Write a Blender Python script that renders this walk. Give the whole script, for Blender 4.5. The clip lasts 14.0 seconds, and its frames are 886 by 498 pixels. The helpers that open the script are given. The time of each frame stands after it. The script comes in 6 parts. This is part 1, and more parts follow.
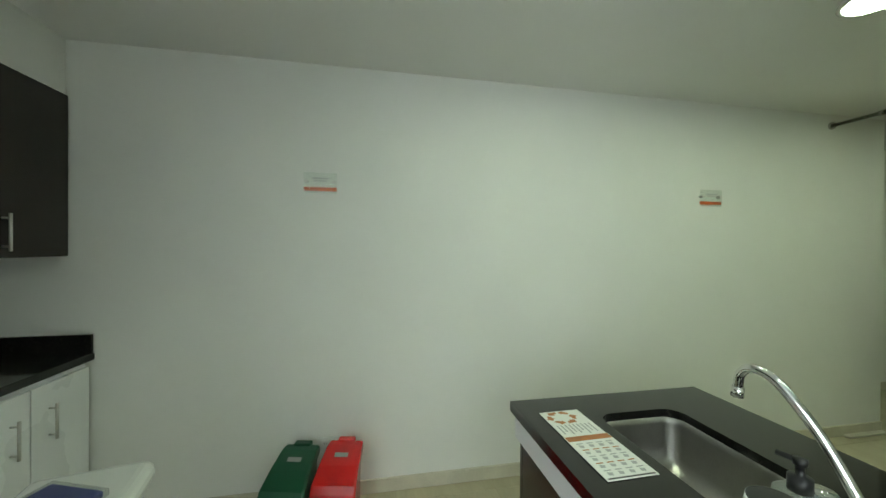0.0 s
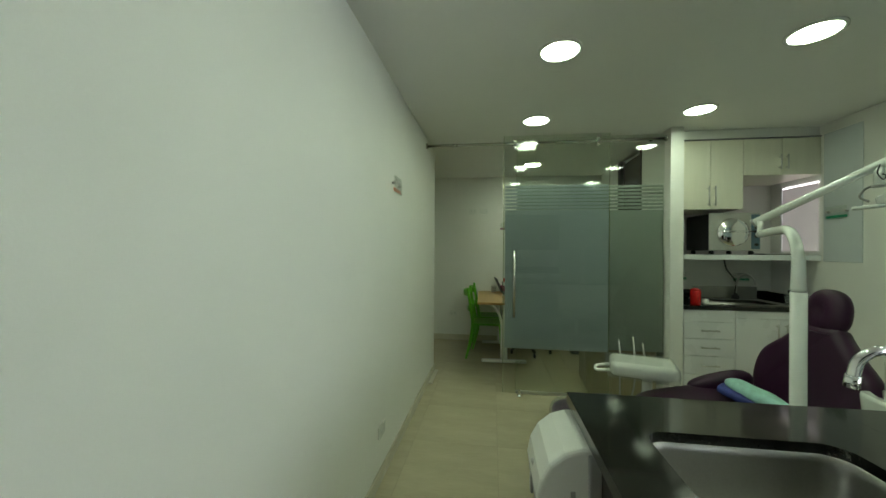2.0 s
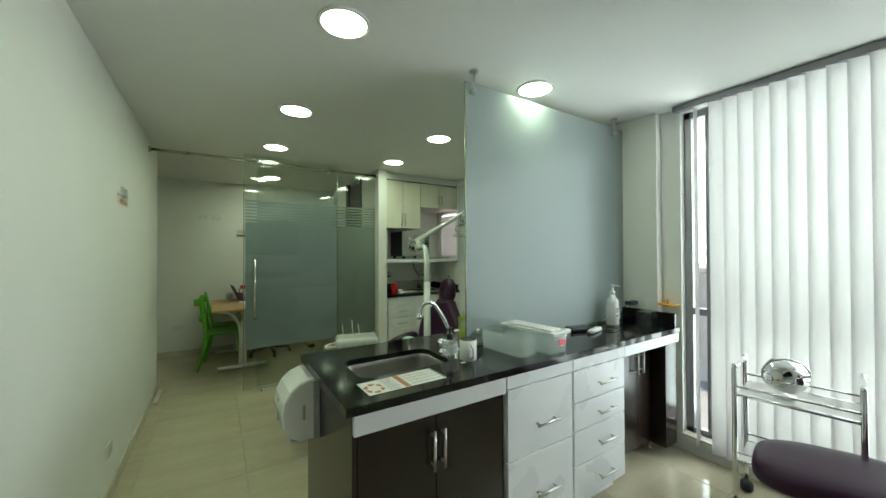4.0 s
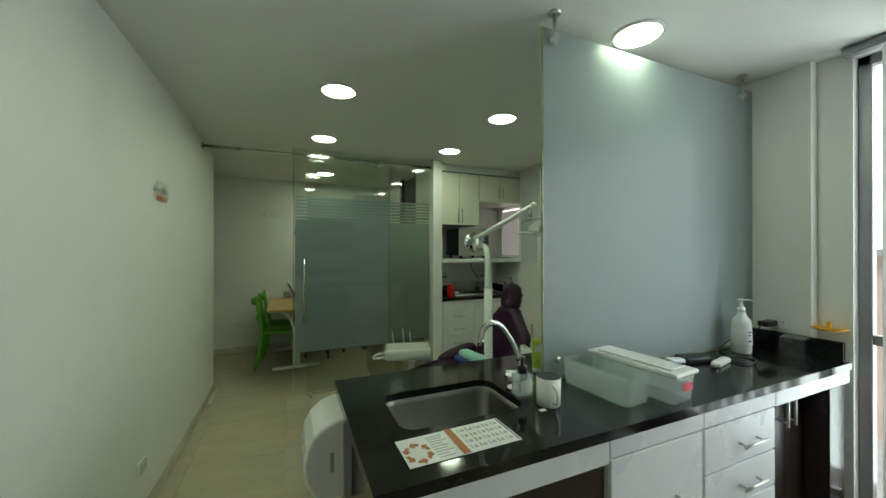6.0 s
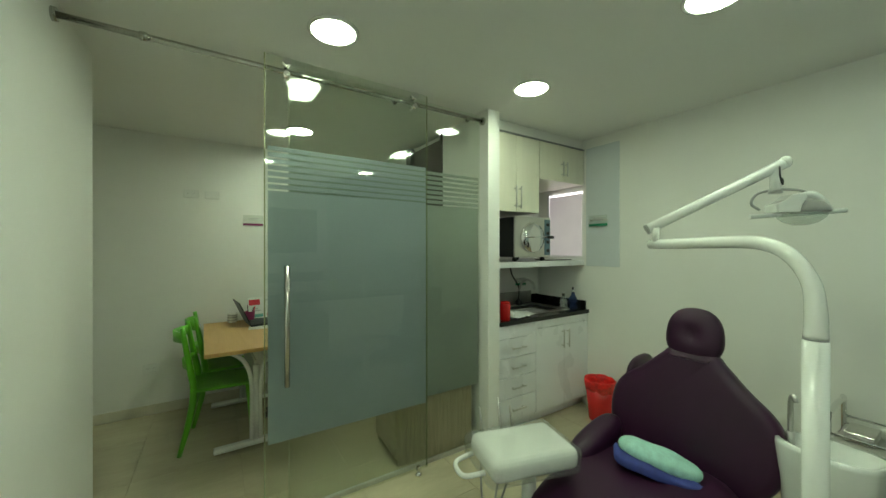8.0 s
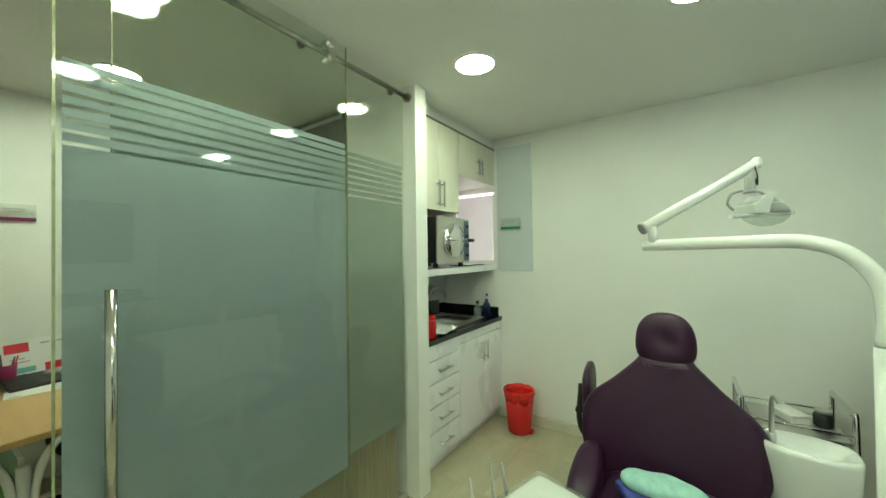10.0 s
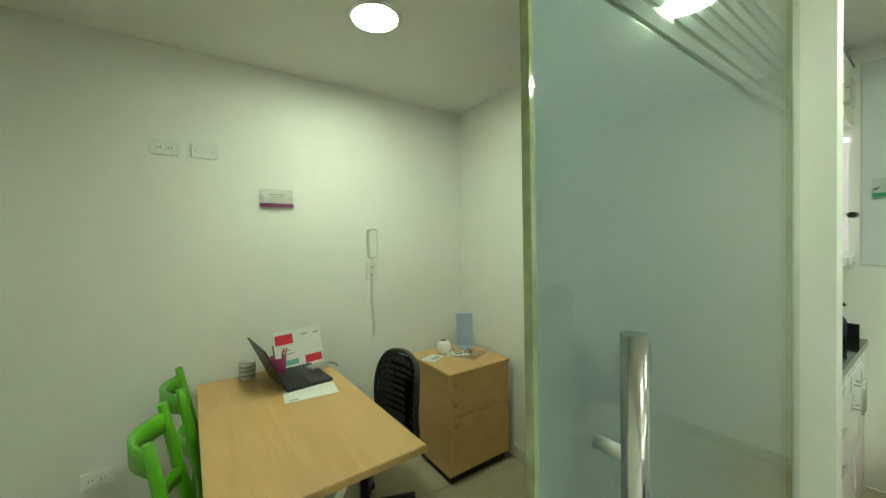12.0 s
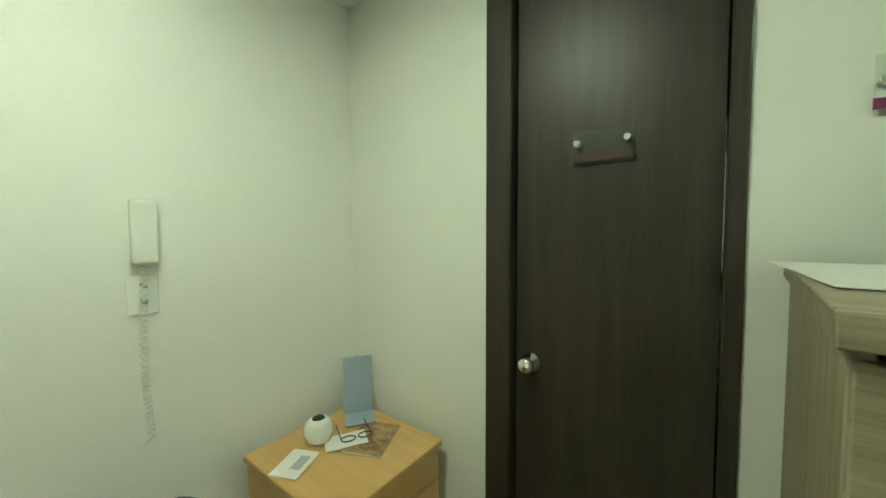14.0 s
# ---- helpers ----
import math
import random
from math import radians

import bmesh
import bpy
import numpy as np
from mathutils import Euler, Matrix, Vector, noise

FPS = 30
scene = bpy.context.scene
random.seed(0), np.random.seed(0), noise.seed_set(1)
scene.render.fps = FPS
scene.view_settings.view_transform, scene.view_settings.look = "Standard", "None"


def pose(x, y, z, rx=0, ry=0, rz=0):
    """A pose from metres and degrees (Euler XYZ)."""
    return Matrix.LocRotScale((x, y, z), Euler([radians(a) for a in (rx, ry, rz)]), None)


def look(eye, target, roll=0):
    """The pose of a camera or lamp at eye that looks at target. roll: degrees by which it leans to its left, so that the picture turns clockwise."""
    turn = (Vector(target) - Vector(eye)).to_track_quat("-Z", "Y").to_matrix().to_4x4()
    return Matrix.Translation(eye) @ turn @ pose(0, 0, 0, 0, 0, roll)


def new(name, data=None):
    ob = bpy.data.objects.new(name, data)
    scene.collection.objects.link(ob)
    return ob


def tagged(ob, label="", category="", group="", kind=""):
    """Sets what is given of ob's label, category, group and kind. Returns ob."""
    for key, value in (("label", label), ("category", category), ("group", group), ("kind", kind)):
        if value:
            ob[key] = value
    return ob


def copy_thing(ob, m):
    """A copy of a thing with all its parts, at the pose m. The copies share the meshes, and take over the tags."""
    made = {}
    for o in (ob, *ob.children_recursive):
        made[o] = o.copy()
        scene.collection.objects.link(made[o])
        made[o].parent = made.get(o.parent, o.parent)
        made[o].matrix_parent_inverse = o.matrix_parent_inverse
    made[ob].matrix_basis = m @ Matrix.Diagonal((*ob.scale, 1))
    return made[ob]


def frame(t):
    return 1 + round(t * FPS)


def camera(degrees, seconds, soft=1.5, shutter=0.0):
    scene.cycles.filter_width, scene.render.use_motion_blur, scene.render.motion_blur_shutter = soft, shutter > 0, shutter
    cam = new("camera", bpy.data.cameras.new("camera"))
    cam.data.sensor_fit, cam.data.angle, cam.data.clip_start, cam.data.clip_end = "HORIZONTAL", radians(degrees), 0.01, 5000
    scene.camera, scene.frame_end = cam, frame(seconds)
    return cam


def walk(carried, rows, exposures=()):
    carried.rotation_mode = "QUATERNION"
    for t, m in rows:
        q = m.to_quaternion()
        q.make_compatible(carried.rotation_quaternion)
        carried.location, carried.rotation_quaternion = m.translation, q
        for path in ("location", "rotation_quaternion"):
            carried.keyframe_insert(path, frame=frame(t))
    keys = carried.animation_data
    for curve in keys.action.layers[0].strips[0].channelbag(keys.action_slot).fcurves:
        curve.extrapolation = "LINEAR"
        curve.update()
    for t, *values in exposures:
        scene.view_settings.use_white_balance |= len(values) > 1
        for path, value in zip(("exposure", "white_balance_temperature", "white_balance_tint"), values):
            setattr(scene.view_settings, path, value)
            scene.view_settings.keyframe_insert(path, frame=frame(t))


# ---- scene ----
cam = camera(103.0, 14.0)

PATH = [
    (0, (2.121, -3.455, 1.462), (0.157, -3.08, 1.449), 0.4),
    (0.5, (1.794, -3.493, 1.442), (0.035, -2.54, 1.437), 0.4),
    (1, (1.357, -3.414, 1.438), (-0.012, -1.956, 1.441), 0.5),
    (1.5, (0.967, -3.382, 1.422), (0.118, -1.571, 1.424), 0.4),
    (2, (0.654, -3.449, 1.389), (0.379, -1.469, 1.393), 0.4),
    (2.5, (0.446, -3.62, 1.403), (0.739, -1.641, 1.416), 0.1),
    (3, (0.419, -3.916, 1.437), (1.196, -2.074, 1.441), 0.1),
    (3.2, (0.44, -4.02, 1.448), (1.378, -2.253, 1.456), 0.0),
    (5.3, (0.62, -4.245, 1.442), (1.741, -2.588, 1.466), -0.3),
    (5.5, (0.638, -4.132, 1.485), (1.679, -2.424, 1.496), -0.0),
    (6, (0.736, -3.783, 1.472), (1.531, -1.948, 1.476), 0.0),
    (6.5, (0.713, -3.336, 1.446), (1.323, -1.432, 1.452), 0.3),
    (7, (0.634, -2.875, 1.453), (1.232, -0.967, 1.449), -0.1),
    (7.5, (0.601, -2.42, 1.466), (1.37, -0.574, 1.462), 0.1),
    (8, (0.554, -2.042, 1.471), (1.637, -0.36, 1.469), 0.0),
    (8.5, (0.576, -1.751, 1.465), (1.993, -0.34, 1.474), -0.1),
    (8.7, (0.605, -1.673, 1.454), (2.128, -0.377, 1.465), -0.1),
    (10.8, (0.566, -1.116, 1.479), (2.221, 0.007, 1.505), -0.8),
    (11, (0.564, -1.01, 1.48), (2.132, 0.228, 1.501), -0.7),
    (11.5, (0.560, -0.616, 1.488), (1.893, 0.875, 1.502), -0.3),
    (12, (0.495, -0.268, 1.481), (1.628, 1.38, 1.441), -1.1),
    (12.5, (0.424, 0.068, 1.52), (1.534, 1.729, 1.428), -0.8),
    (13, (0.54, 0.347, 1.519), (1.723, 1.957, 1.416), -0.9),
    (13.5, (0.8, 0.525, 1.501), (2.181, 1.969, 1.412), -0.8),
    (14, (1.152, 0.641, 1.478), (2.749, 1.841, 1.378), -0.2),
]
walk(cam, [(t, look(eye, target, roll)) for t, eye, target, roll in PATH],
     exposures=[(0, 0.88), (1.5, 0.58), (3, 1.08), (5.5, 0.5), (6, 0.5), (6.5, 0.38), (7, 0.74), (7.5, 0.97), (8.5, 1.48), (11, 1.77), (12, 1.85), (12.5, 1.92), (14, 1.9)])

# ---- world, window light, lamps ----
world = bpy.data.worlds.new("world")
scene.world = world
world.use_nodes = True
wn = world.node_tree
sky = wn.nodes.new("ShaderNodeTexSky")
sky.sky_type = "NISHITA"
sky.sun_disc = False
sky.sun_elevation, sky.sun_rotation = radians(50), radians(200)
wn.nodes["Background"].inputs["Strength"].default_value = 0.15
wn.links.new(sky.outputs["Color"], wn.nodes["Background"].inputs["Color"])

LAMP = 26.0          # radiance of the round ceiling panels
WINDOW_POWER = 62.0  # daylight that enters through the tall window

sun_data = bpy.data.lights.new("sun", "SUN")
sun_data.energy, sun_data.angle, sun_data.color = 3.0, radians(10), (1.0, 0.95, 0.88)
sun = new("sun", sun_data)
sun.matrix_world = look((-6, -9, 14), (0, 0, 0))

win_data = bpy.data.lights.new("window_daylight", "AREA")
win_data.shape, win_data.size, win_data.size_y = "RECTANGLE", 2.3, 2.2
win_data.energy, win_data.color = WINDOW_POWER, (0.82, 0.94, 0.97)
win_light = new("window_daylight", win_data)
win_light.matrix_world = look((3.62, -4.15, 1.32), (0.0, -4.15, 1.32))

# ---- materials ----


def mat(name, color, rough=0.5, metal=0.0, vary=0.08, scale=6.0, fine=90.0, bump=0.05, coat=0.0, color2=None,
        stretch=(1, 1, 1), per_object=0.0, trans=0.0, spec=0.5):
    """A surface with two scales of variation, at real-world size."""
    m = bpy.data.materials.new(name)
    m.use_nodes = True
    nt = m.node_tree
    b = nt.nodes["Principled BSDF"]
    tc = nt.nodes.new("ShaderNodeTexCoord")
    mp = nt.nodes.new("ShaderNodeMapping")
    mp.inputs["Scale"].default_value = stretch
    nt.links.new(tc.outputs["Object"], mp.inputs["Vector"])
    n1 = nt.nodes.new("ShaderNodeTexNoise")
    n1.inputs["Scale"].default_value, n1.inputs["Detail"].default_value = scale, 4
    n2 = nt.nodes.new("ShaderNodeTexNoise")
    n2.inputs["Scale"].default_value, n2.inputs["Detail"].default_value = fine, 3
    nt.links.new(mp.outputs["Vector"], n1.inputs["Vector"])
    nt.links.new(mp.outputs["Vector"], n2.inputs["Vector"])
    add = nt.nodes.new("ShaderNodeMath")
    add.operation = "MULTIPLY_ADD"
    add.inputs[1].default_value = 0.35
    nt.links.new(n2.outputs["Fac"], add.inputs[0])
    nt.links.new(n1.outputs["Fac"], add.inputs[2])
    ramp = nt.nodes.new("ShaderNodeValToRGB")
    c2 = color2 or tuple(min(1, c * (1 + vary)) for c in color)
    c1 = color if color2 else tuple(c * (1 - vary) for c in color)
    ramp.color_ramp.elements[0].position, ramp.color_ramp.elements[1].position = 0.45, 0.9
    ramp.color_ramp.elements[0].color, ramp.color_ramp.elements[1].color = (*c1, 1), (*c2, 1)
    nt.links.new(add.outputs[0], ramp.inputs["Fac"])
    out = ramp.outputs["Color"]
    if per_object:
        info = nt.nodes.new("ShaderNodeObjectInfo")
        hsv = nt.nodes.new("ShaderNodeHueSaturation")
        mr = nt.nodes.new("ShaderNodeMapRange")
        mr.inputs["To Min"].default_value, mr.inputs["To Max"].default_value = 1 - per_object, 1 + per_object
        nt.links.new(info.outputs["Random"], mr.inputs["Value"])
        nt.links.new(mr.outputs["Result"], hsv.inputs["Value"])
        nt.links.new(out, hsv.inputs["Color"])
        out = hsv.outputs["Color"]
    nt.links.new(out, b.inputs["Base Color"])
    rr = nt.nodes.new("ShaderNodeMapRange")
    rr.inputs["To Min"].default_value, rr.inputs["To Max"].default_value = max(0.02, rough * 0.8), min(1, rough * 1.2)
    nt.links.new(n1.outputs["Fac"], rr.inputs["Value"])
    nt.links.new(rr.outputs["Result"], b.inputs["Roughness"])
    b.inputs["Metallic"].default_value = metal
    b.inputs["Coat Weight"].default_value = coat
    b.inputs["Coat Roughness"].default_value = 0.08
    b.inputs["Transmission Weight"].default_value = trans
    b.inputs["Specular IOR Level"].default_value = spec
    if bump:
        bp = nt.nodes.new("ShaderNodeBump")
        bp.inputs["Strength"].default_value, bp.inputs["Distance"].default_value = bump, 0.004
        nt.links.new(n2.outputs["Fac"], bp.inputs["Height"])
        nt.links.new(bp.outputs["Normal"], b.inputs["Normal"])
    return m


def sheer(name, color, rough=0.0, ior=1.5, see=1.0, diffuse=(0, 0, 0), body=0.0):
    """Clear or cloudy sheet: what passes straight through, a scattering share, and a mirror-like skin."""
    m = bpy.data.materials.new(name)
    m.use_nodes = True
    nt = m.node_tree
    nt.nodes.remove(nt.nodes["Principled BSDF"])
    o = nt.nodes["Material Output"]
    tr = nt.nodes.new("ShaderNodeBsdfTransparent")
    tr.inputs["Color"].default_value = (*color, 1)
    inner = tr
    if body:
        df = nt.nodes.new("ShaderNodeBsdfDiffuse")
        tl = nt.nodes.new("ShaderNodeBsdfTranslucent")
        no = nt.nodes.new("ShaderNodeTexNoise")
        no.inputs["Scale"].default_value = 2.5
        cr = nt.nodes.new("ShaderNodeValToRGB")
        cr.color_ramp.elements[0].color = (*[c * 0.93 for c in diffuse], 1)
        cr.color_ramp.elements[1].color = (*diffuse, 1)
        nt.links.new(no.outputs["Fac"], cr.inputs["Fac"])
        for s in (df, tl):
            nt.links.new(cr.outputs["Color"], s.inputs["Color"])
        mx = nt.nodes.new("ShaderNodeMixShader")
        mx.inputs[0].default_value = 0.5
        nt.links.new(df.outputs[0], mx.inputs[1])
        nt.links.new(tl.outputs[0], mx.inputs[2])
        m2 = nt.nodes.new("ShaderNodeMixShader")
        m2.inputs[0].default_value = body
        nt.links.new(tr.outputs[0], m2.inputs[1])
        nt.links.new(mx.outputs[0], m2.inputs[2])
        inner = m2
    gl = nt.nodes.new("ShaderNodeBsdfGlossy")
    gl.inputs["Roughness"].default_value = rough
    lw = nt.nodes.new("ShaderNodeLayerWeight")
    pw5 = nt.nodes.new("ShaderNodeMath")
    pw5.operation = "POWER"
    pw5.inputs[1].default_value = 5.0
    nt.links.new(lw.outputs["Facing"], pw5.inputs[0])
    f0 = ((ior - 1) / (ior + 1)) ** 2
    fr = nt.nodes.new("ShaderNodeMath")
    fr.operation = "MULTIPLY_ADD"
    fr.inputs[1].default_value, fr.inputs[2].default_value = 0.9 * min(1, f0 * 25), f0
    nt.links.new(pw5.outputs[0], fr.inputs[0])
    mix = nt.nodes.new("ShaderNodeMixShader")
    nt.links.new(fr.outputs[0], mix.inputs[0])
    nt.links.new(inner.outputs[0], mix.inputs[1])
    nt.links.new(gl.outputs[0], mix.inputs[2])
    nt.links.new(mix.outputs[0], o.inputs["Surface"])
    return m


def glow(name, color, strength):
    m = bpy.data.materials.new(name)
    m.use_nodes = True
    nt = m.node_tree
    b = nt.nodes["Principled BSDF"]
    b.inputs["Base Color"].default_value = (0.8, 0.8, 0.8, 1)
    b.inputs["Emission Color"].default_value = (*color, 1)
    b.inputs["Emission Strength"].default_value = strength
    return m


def wood(name, c1, c2, rough=0.4, along="x", scale=1.0, coat=0.0):
    """Wood grain: long bands along one axis with fine fibres."""
    m = bpy.data.materials.new(name)
    m.use_nodes = True
    nt = m.node_tree
    b = nt.nodes["Principled BSDF"]
    tc = nt.nodes.new("ShaderNodeTexCoord")
    mp = nt.nodes.new("ShaderNodeMapping")
    s = {"x": (0.9, 14, 14), "y": (14, 0.9, 14), "z": (14, 14, 0.9)}[along]
    mp.inputs["Scale"].default_value = [v * scale for v in s]
    nt.links.new(tc.outputs["Object"], mp.inputs["Vector"])
    n1 = nt.nodes.new("ShaderNodeTexNoise")
    n1.inputs["Scale"].default_value, n1.inputs["Detail"].default_value, n1.inputs["Distortion"].default_value = 1.4, 6, 0.9
    n2 = nt.nodes.new("ShaderNodeTexNoise")
    n2.inputs["Scale"].default_value, n2.inputs["Detail"].default_value = 9, 4
    nt.links.new(mp.outputs["Vector"], n1.inputs["Vector"])
    nt.links.new(mp.outputs["Vector"], n2.inputs["Vector"])
    ad = nt.nodes.new("ShaderNodeMath")
    ad.operation = "MULTIPLY_ADD"
    ad.inputs[1].default_value = 0.4
    nt.links.new(n2.outputs["Fac"], ad.inputs[0])
    nt.links.new(n1.outputs["Fac"], ad.inputs[2])
    r = nt.nodes.new("ShaderNodeValToRGB")
    r.color_ramp.elements[0].position, r.color_ramp.elements[1].position = 0.5, 0.85
    r.color_ramp.elements[0].color, r.color_ramp.elements[1].color = (*c1, 1), (*c2, 1)
    nt.links.new(ad.outputs[0], r.inputs["Fac"])
    nt.links.new(r.outputs["Color"], b.inputs["Base Color"])
    b.inputs["Roughness"].default_value = rough
    b.inputs["Coat Weight"].default_value = coat
    bp = nt.nodes.new("ShaderNodeBump")
    bp.inputs["Strength"].default_value, bp.inputs["Distance"].default_value = 0.15, 0.002
    nt.links.new(ad.outputs[0], bp.inputs["Height"])
    nt.links.new(bp.outputs["Normal"], b.inputs["Normal"])
    return m


def granite(name):
    """Black polished granite with pale flecks."""
    m = bpy.data.materials.new(name)
    m.use_nodes = True
    nt = m.node_tree
    b = nt.nodes["Principled BSDF"]
    tc = nt.nodes.new("ShaderNodeTexCoord")
    v = nt.nodes.new("ShaderNodeTexVoronoi")
    v.inputs["Scale"].default_value = 260
    n = nt.nodes.new("ShaderNodeTexNoise")
    n.inputs["Scale"].default_value, n.inputs["Detail"].default_value = 120, 5
    nt.links.new(tc.outputs["Object"], v.inputs["Vector"])
    nt.links.new(tc.outputs["Object"], n.inputs["Vector"])
    r = nt.nodes.new("ShaderNodeValToRGB")
    r.color_ramp.elements[0].position, r.color_ramp.elements[1].position = 0.63, 0.90
    r.color_ramp.elements[0].color, r.color_ramp.elements[1].color = (0.006, 0.006, 0.006, 1), (0.034, 0.029, 0.023, 1)
    mu = nt.nodes.new("ShaderNodeMath")
    mu.operation = "MULTIPLY_ADD"
    mu.inputs[1].default_value = 0.25
    nt.links.new(v.outputs["Distance"], mu.inputs[0])
    nt.links.new(n.outputs["Fac"], mu.inputs[2])
    nt.links.new(mu.outputs[0], r.inputs["Fac"])
    nt.links.new(r.outputs["Color"], b.inputs["Base Color"])
    b.inputs["Roughness"].default_value = 0.09
    return m


WALL = mat("wall_paint", (0.80, 0.80, 0.76), 0.6, vary=0.025, scale=2.0, fine=220, bump=0.06)
CEIL = mat("ceiling_paint", (0.78, 0.78, 0.75), 0.75, vary=0.02, scale=1.5, fine=160, bump=0.05)
TILE = mat("porcelain_tile", (0.49, 0.44, 0.305), 0.11, vary=0.10, scale=3.0, fine=26, bump=0.01, per_object=0.025, stretch=(0.5, 2.2, 1))
GROUT = mat("grout", (0.40, 0.35, 0.25), 0.9)
SKIRT = mat("tile_skirting", (0.60, 0.565, 0.455), 0.25, vary=0.1, scale=5)
GRAN = granite("black_granite")
WHITE_LAM = mat("white_laminate", (0.80, 0.81, 0.82), 0.28, vary=0.015, scale=3, bump=0.01)
CREAM_LAM = mat("cream_laminate", (0.74, 0.72, 0.60), 0.35, vary=0.03, scale=3, bump=0.02, stretch=(8, 8, 0.6))
DARK_LAM = wood("wenge_laminate", (0.011, 0.007, 0.0055), (0.020, 0.012, 0.009), 0.22, "z", 1.6)
DOOR_WOOD = wood("dark_door_wood", (0.024, 0.0175, 0.0125), (0.044, 0.033, 0.024), 0.42, "z", 1.0)
OAK_GREY = wood("grey_oak", (0.235, 0.19, 0.122), (0.375, 0.31, 0.215), 0.5, "y", 3.2)
OAK_GREY_V = wood("grey_oak_upright", (0.235, 0.19, 0.122), (0.36, 0.30, 0.205), 0.5, "z", 3.0)
BEECH = wood("beech_laminate", (0.60, 0.35, 0.125), (0.67, 0.415, 0.165), 0.36, "y", 0.7)
STEEL = mat("brushed_steel", (0.60, 0.59, 0.56), 0.33, 1.0, vary=0.06, fine=140, bump=0.03)
SINK_STEEL = mat("satin_sink_steel", (0.36, 0.35, 0.33), 0.36, 1.0, vary=0.1, fine=160, bump=0.03)
RAIL_STEEL = mat("polished_rail_steel", (0.50, 0.49, 0.45), 0.16, 1.0, vary=0.05, bump=0)
CHROME = mat("chrome", (0.82, 0.82, 0.82), 0.07, 1.0, vary=0.02, bump=0)
MIRROR = mat("mirror_silver", (0.88, 0.88, 0.88), 0.02, 1.0, vary=0.0, bump=0)
GLASS = sheer("clear_glass", (0.945, 0.97, 0.94), 0.0, 1.5)
GLASS_EDGE = mat("polished_glass_edge", (0.42, 0.47, 0.27), 0.12, vary=0.25, scale=20, coat=0.6, trans=0.3)
FROST = sheer("frosted_film", (0.8, 0.88, 0.86), 0.28, 1.25, diffuse=(0.455, 0.515, 0.545), body=0.965)
# same film, dimmer and greener: the greenish light from behind is in its colour
FROST_BACKLIT = sheer("frosted_film_green_backlight", (0.8, 0.88, 0.82), 0.28, 1.25, diffuse=(0.42, 0.465, 0.415), body=0.96)
PANEL_FROST = sheer("frosted_panel", (0.8, 0.88, 0.86), 0.22, 1.35, diffuse=(0.52, 0.585, 0.585), body=0.95)
VINYL = mat("purple_vinyl", (0.030, 0.0055, 0.026), 0.40, vary=0.12, scale=8, fine=240, bump=0.06, coat=0.04, spec=0.35)
WHITE_PLASTIC = mat("white_plastic", (0.80, 0.81, 0.77), 0.25, vary=0.02, coat=0.3, bump=0.01)
WHITE_ENAMEL = mat("white_enamel", (0.80, 0.82, 0.78), 0.22, vary=0.015, coat=0.5, bump=0)
GREY_PLASTIC = mat("grey_plastic", (0.34, 0.34, 0.33), 0.4)
BLACK_PLASTIC = mat("black_plastic", (0.014, 0.014, 0.015), 0.4, vary=0.15)
BLACK_MESH = mat("black_mesh_fabric", (0.010, 0.010, 0.010), 0.8, vary=0.2, fine=400, bump=0.3)
GREEN_PLASTIC = mat("lime_green_plastic", (0.10, 0.42, 0.012), 0.33, vary=0.06, coat=0.15)
RED_PLASTIC = mat("red_plastic", (0.62, 0.012, 0.012), 0.25, vary=0.1, coat=0.2)
DKGREEN_PLASTIC = mat("dark_green_plastic", (0.008, 0.075, 0.035), 0.35, vary=0.1)
RED_BAG = mat("red_bin_bag", (0.70, 0.015, 0.012), 0.22, vary=0.25, scale=30, bump=0.2)
PLASTIC_CLEAR = sheer("cloudy_clear_plastic", (0.93, 0.96, 0.94), 0.12, 1.45, diffuse=(0.88, 0.94, 0.90), body=0.26)
PLASTIC_BAG = sheer("clear_wrap", (0.95, 0.96, 0.95), 0.08, 1.5, diffuse=(0.8, 0.82, 0.8), body=0.12)
ACRYLIC = sheer("clear_acrylic", (0.95, 0.97, 0.95), 0.02, 1.45, diffuse=(0.8, 0.82, 0.8), body=0.025)
ORANGE = mat("orange_vinyl", (0.72, 0.13, 0.02), 0.4)
PURPLE_STRIP = mat("magenta_strip", (0.26, 0.006, 0.13), 0.35)
GREEN_STRIP = mat("green_strip", (0.015, 0.32, 0.17), 0.35)
DARK_STRIP = mat("dark_red_strip", (0.07, 0.012, 0.010), 0.4)
PAPER = mat("white_paper", (0.78, 0.78, 0.75), 0.7, vary=0.03)
INK = mat("dark_print", (0.06, 0.06, 0.06), 0.6)
PRINT_BROWN = mat("brown_print", (0.42, 0.16, 0.05), 0.6, vary=0.2, scale=40)
PRINT_RED = mat("red_print", (0.65, 0.03, 0.05), 0.5)
PRINT_TEAL = mat("teal_print", (0.16, 0.45, 0.40), 0.5)
PRINT_GREY = mat("grey_print", (0.42, 0.42, 0.42), 0.6)
YELLOW = mat("yellow_plastic", (0.80, 0.42, 0.01), 0.4)
CREAM_TUBE = mat("lime_cream_tube", (0.55, 0.66, 0.12), 0.3, vary=0.2, scale=25)
MINT_CLOTH = mat("mint_cloth", (0.40, 0.70, 0.62), 0.8, vary=0.12, scale=40, fine=200, bump=0.3)
BLUE_CLOTH = mat("blue_cloth", (0.035, 0.05, 0.24), 0.7, vary=0.2, scale=30, bump=0.3)
BLUE_BOARD = mat("pale_blue_card", (0.34, 0.42, 0.50), 0.5, vary=0.04)
BOARD_GREY = mat("pale_grey_acrylic_board", (0.62, 0.66, 0.68), 0.25, vary=0.02)
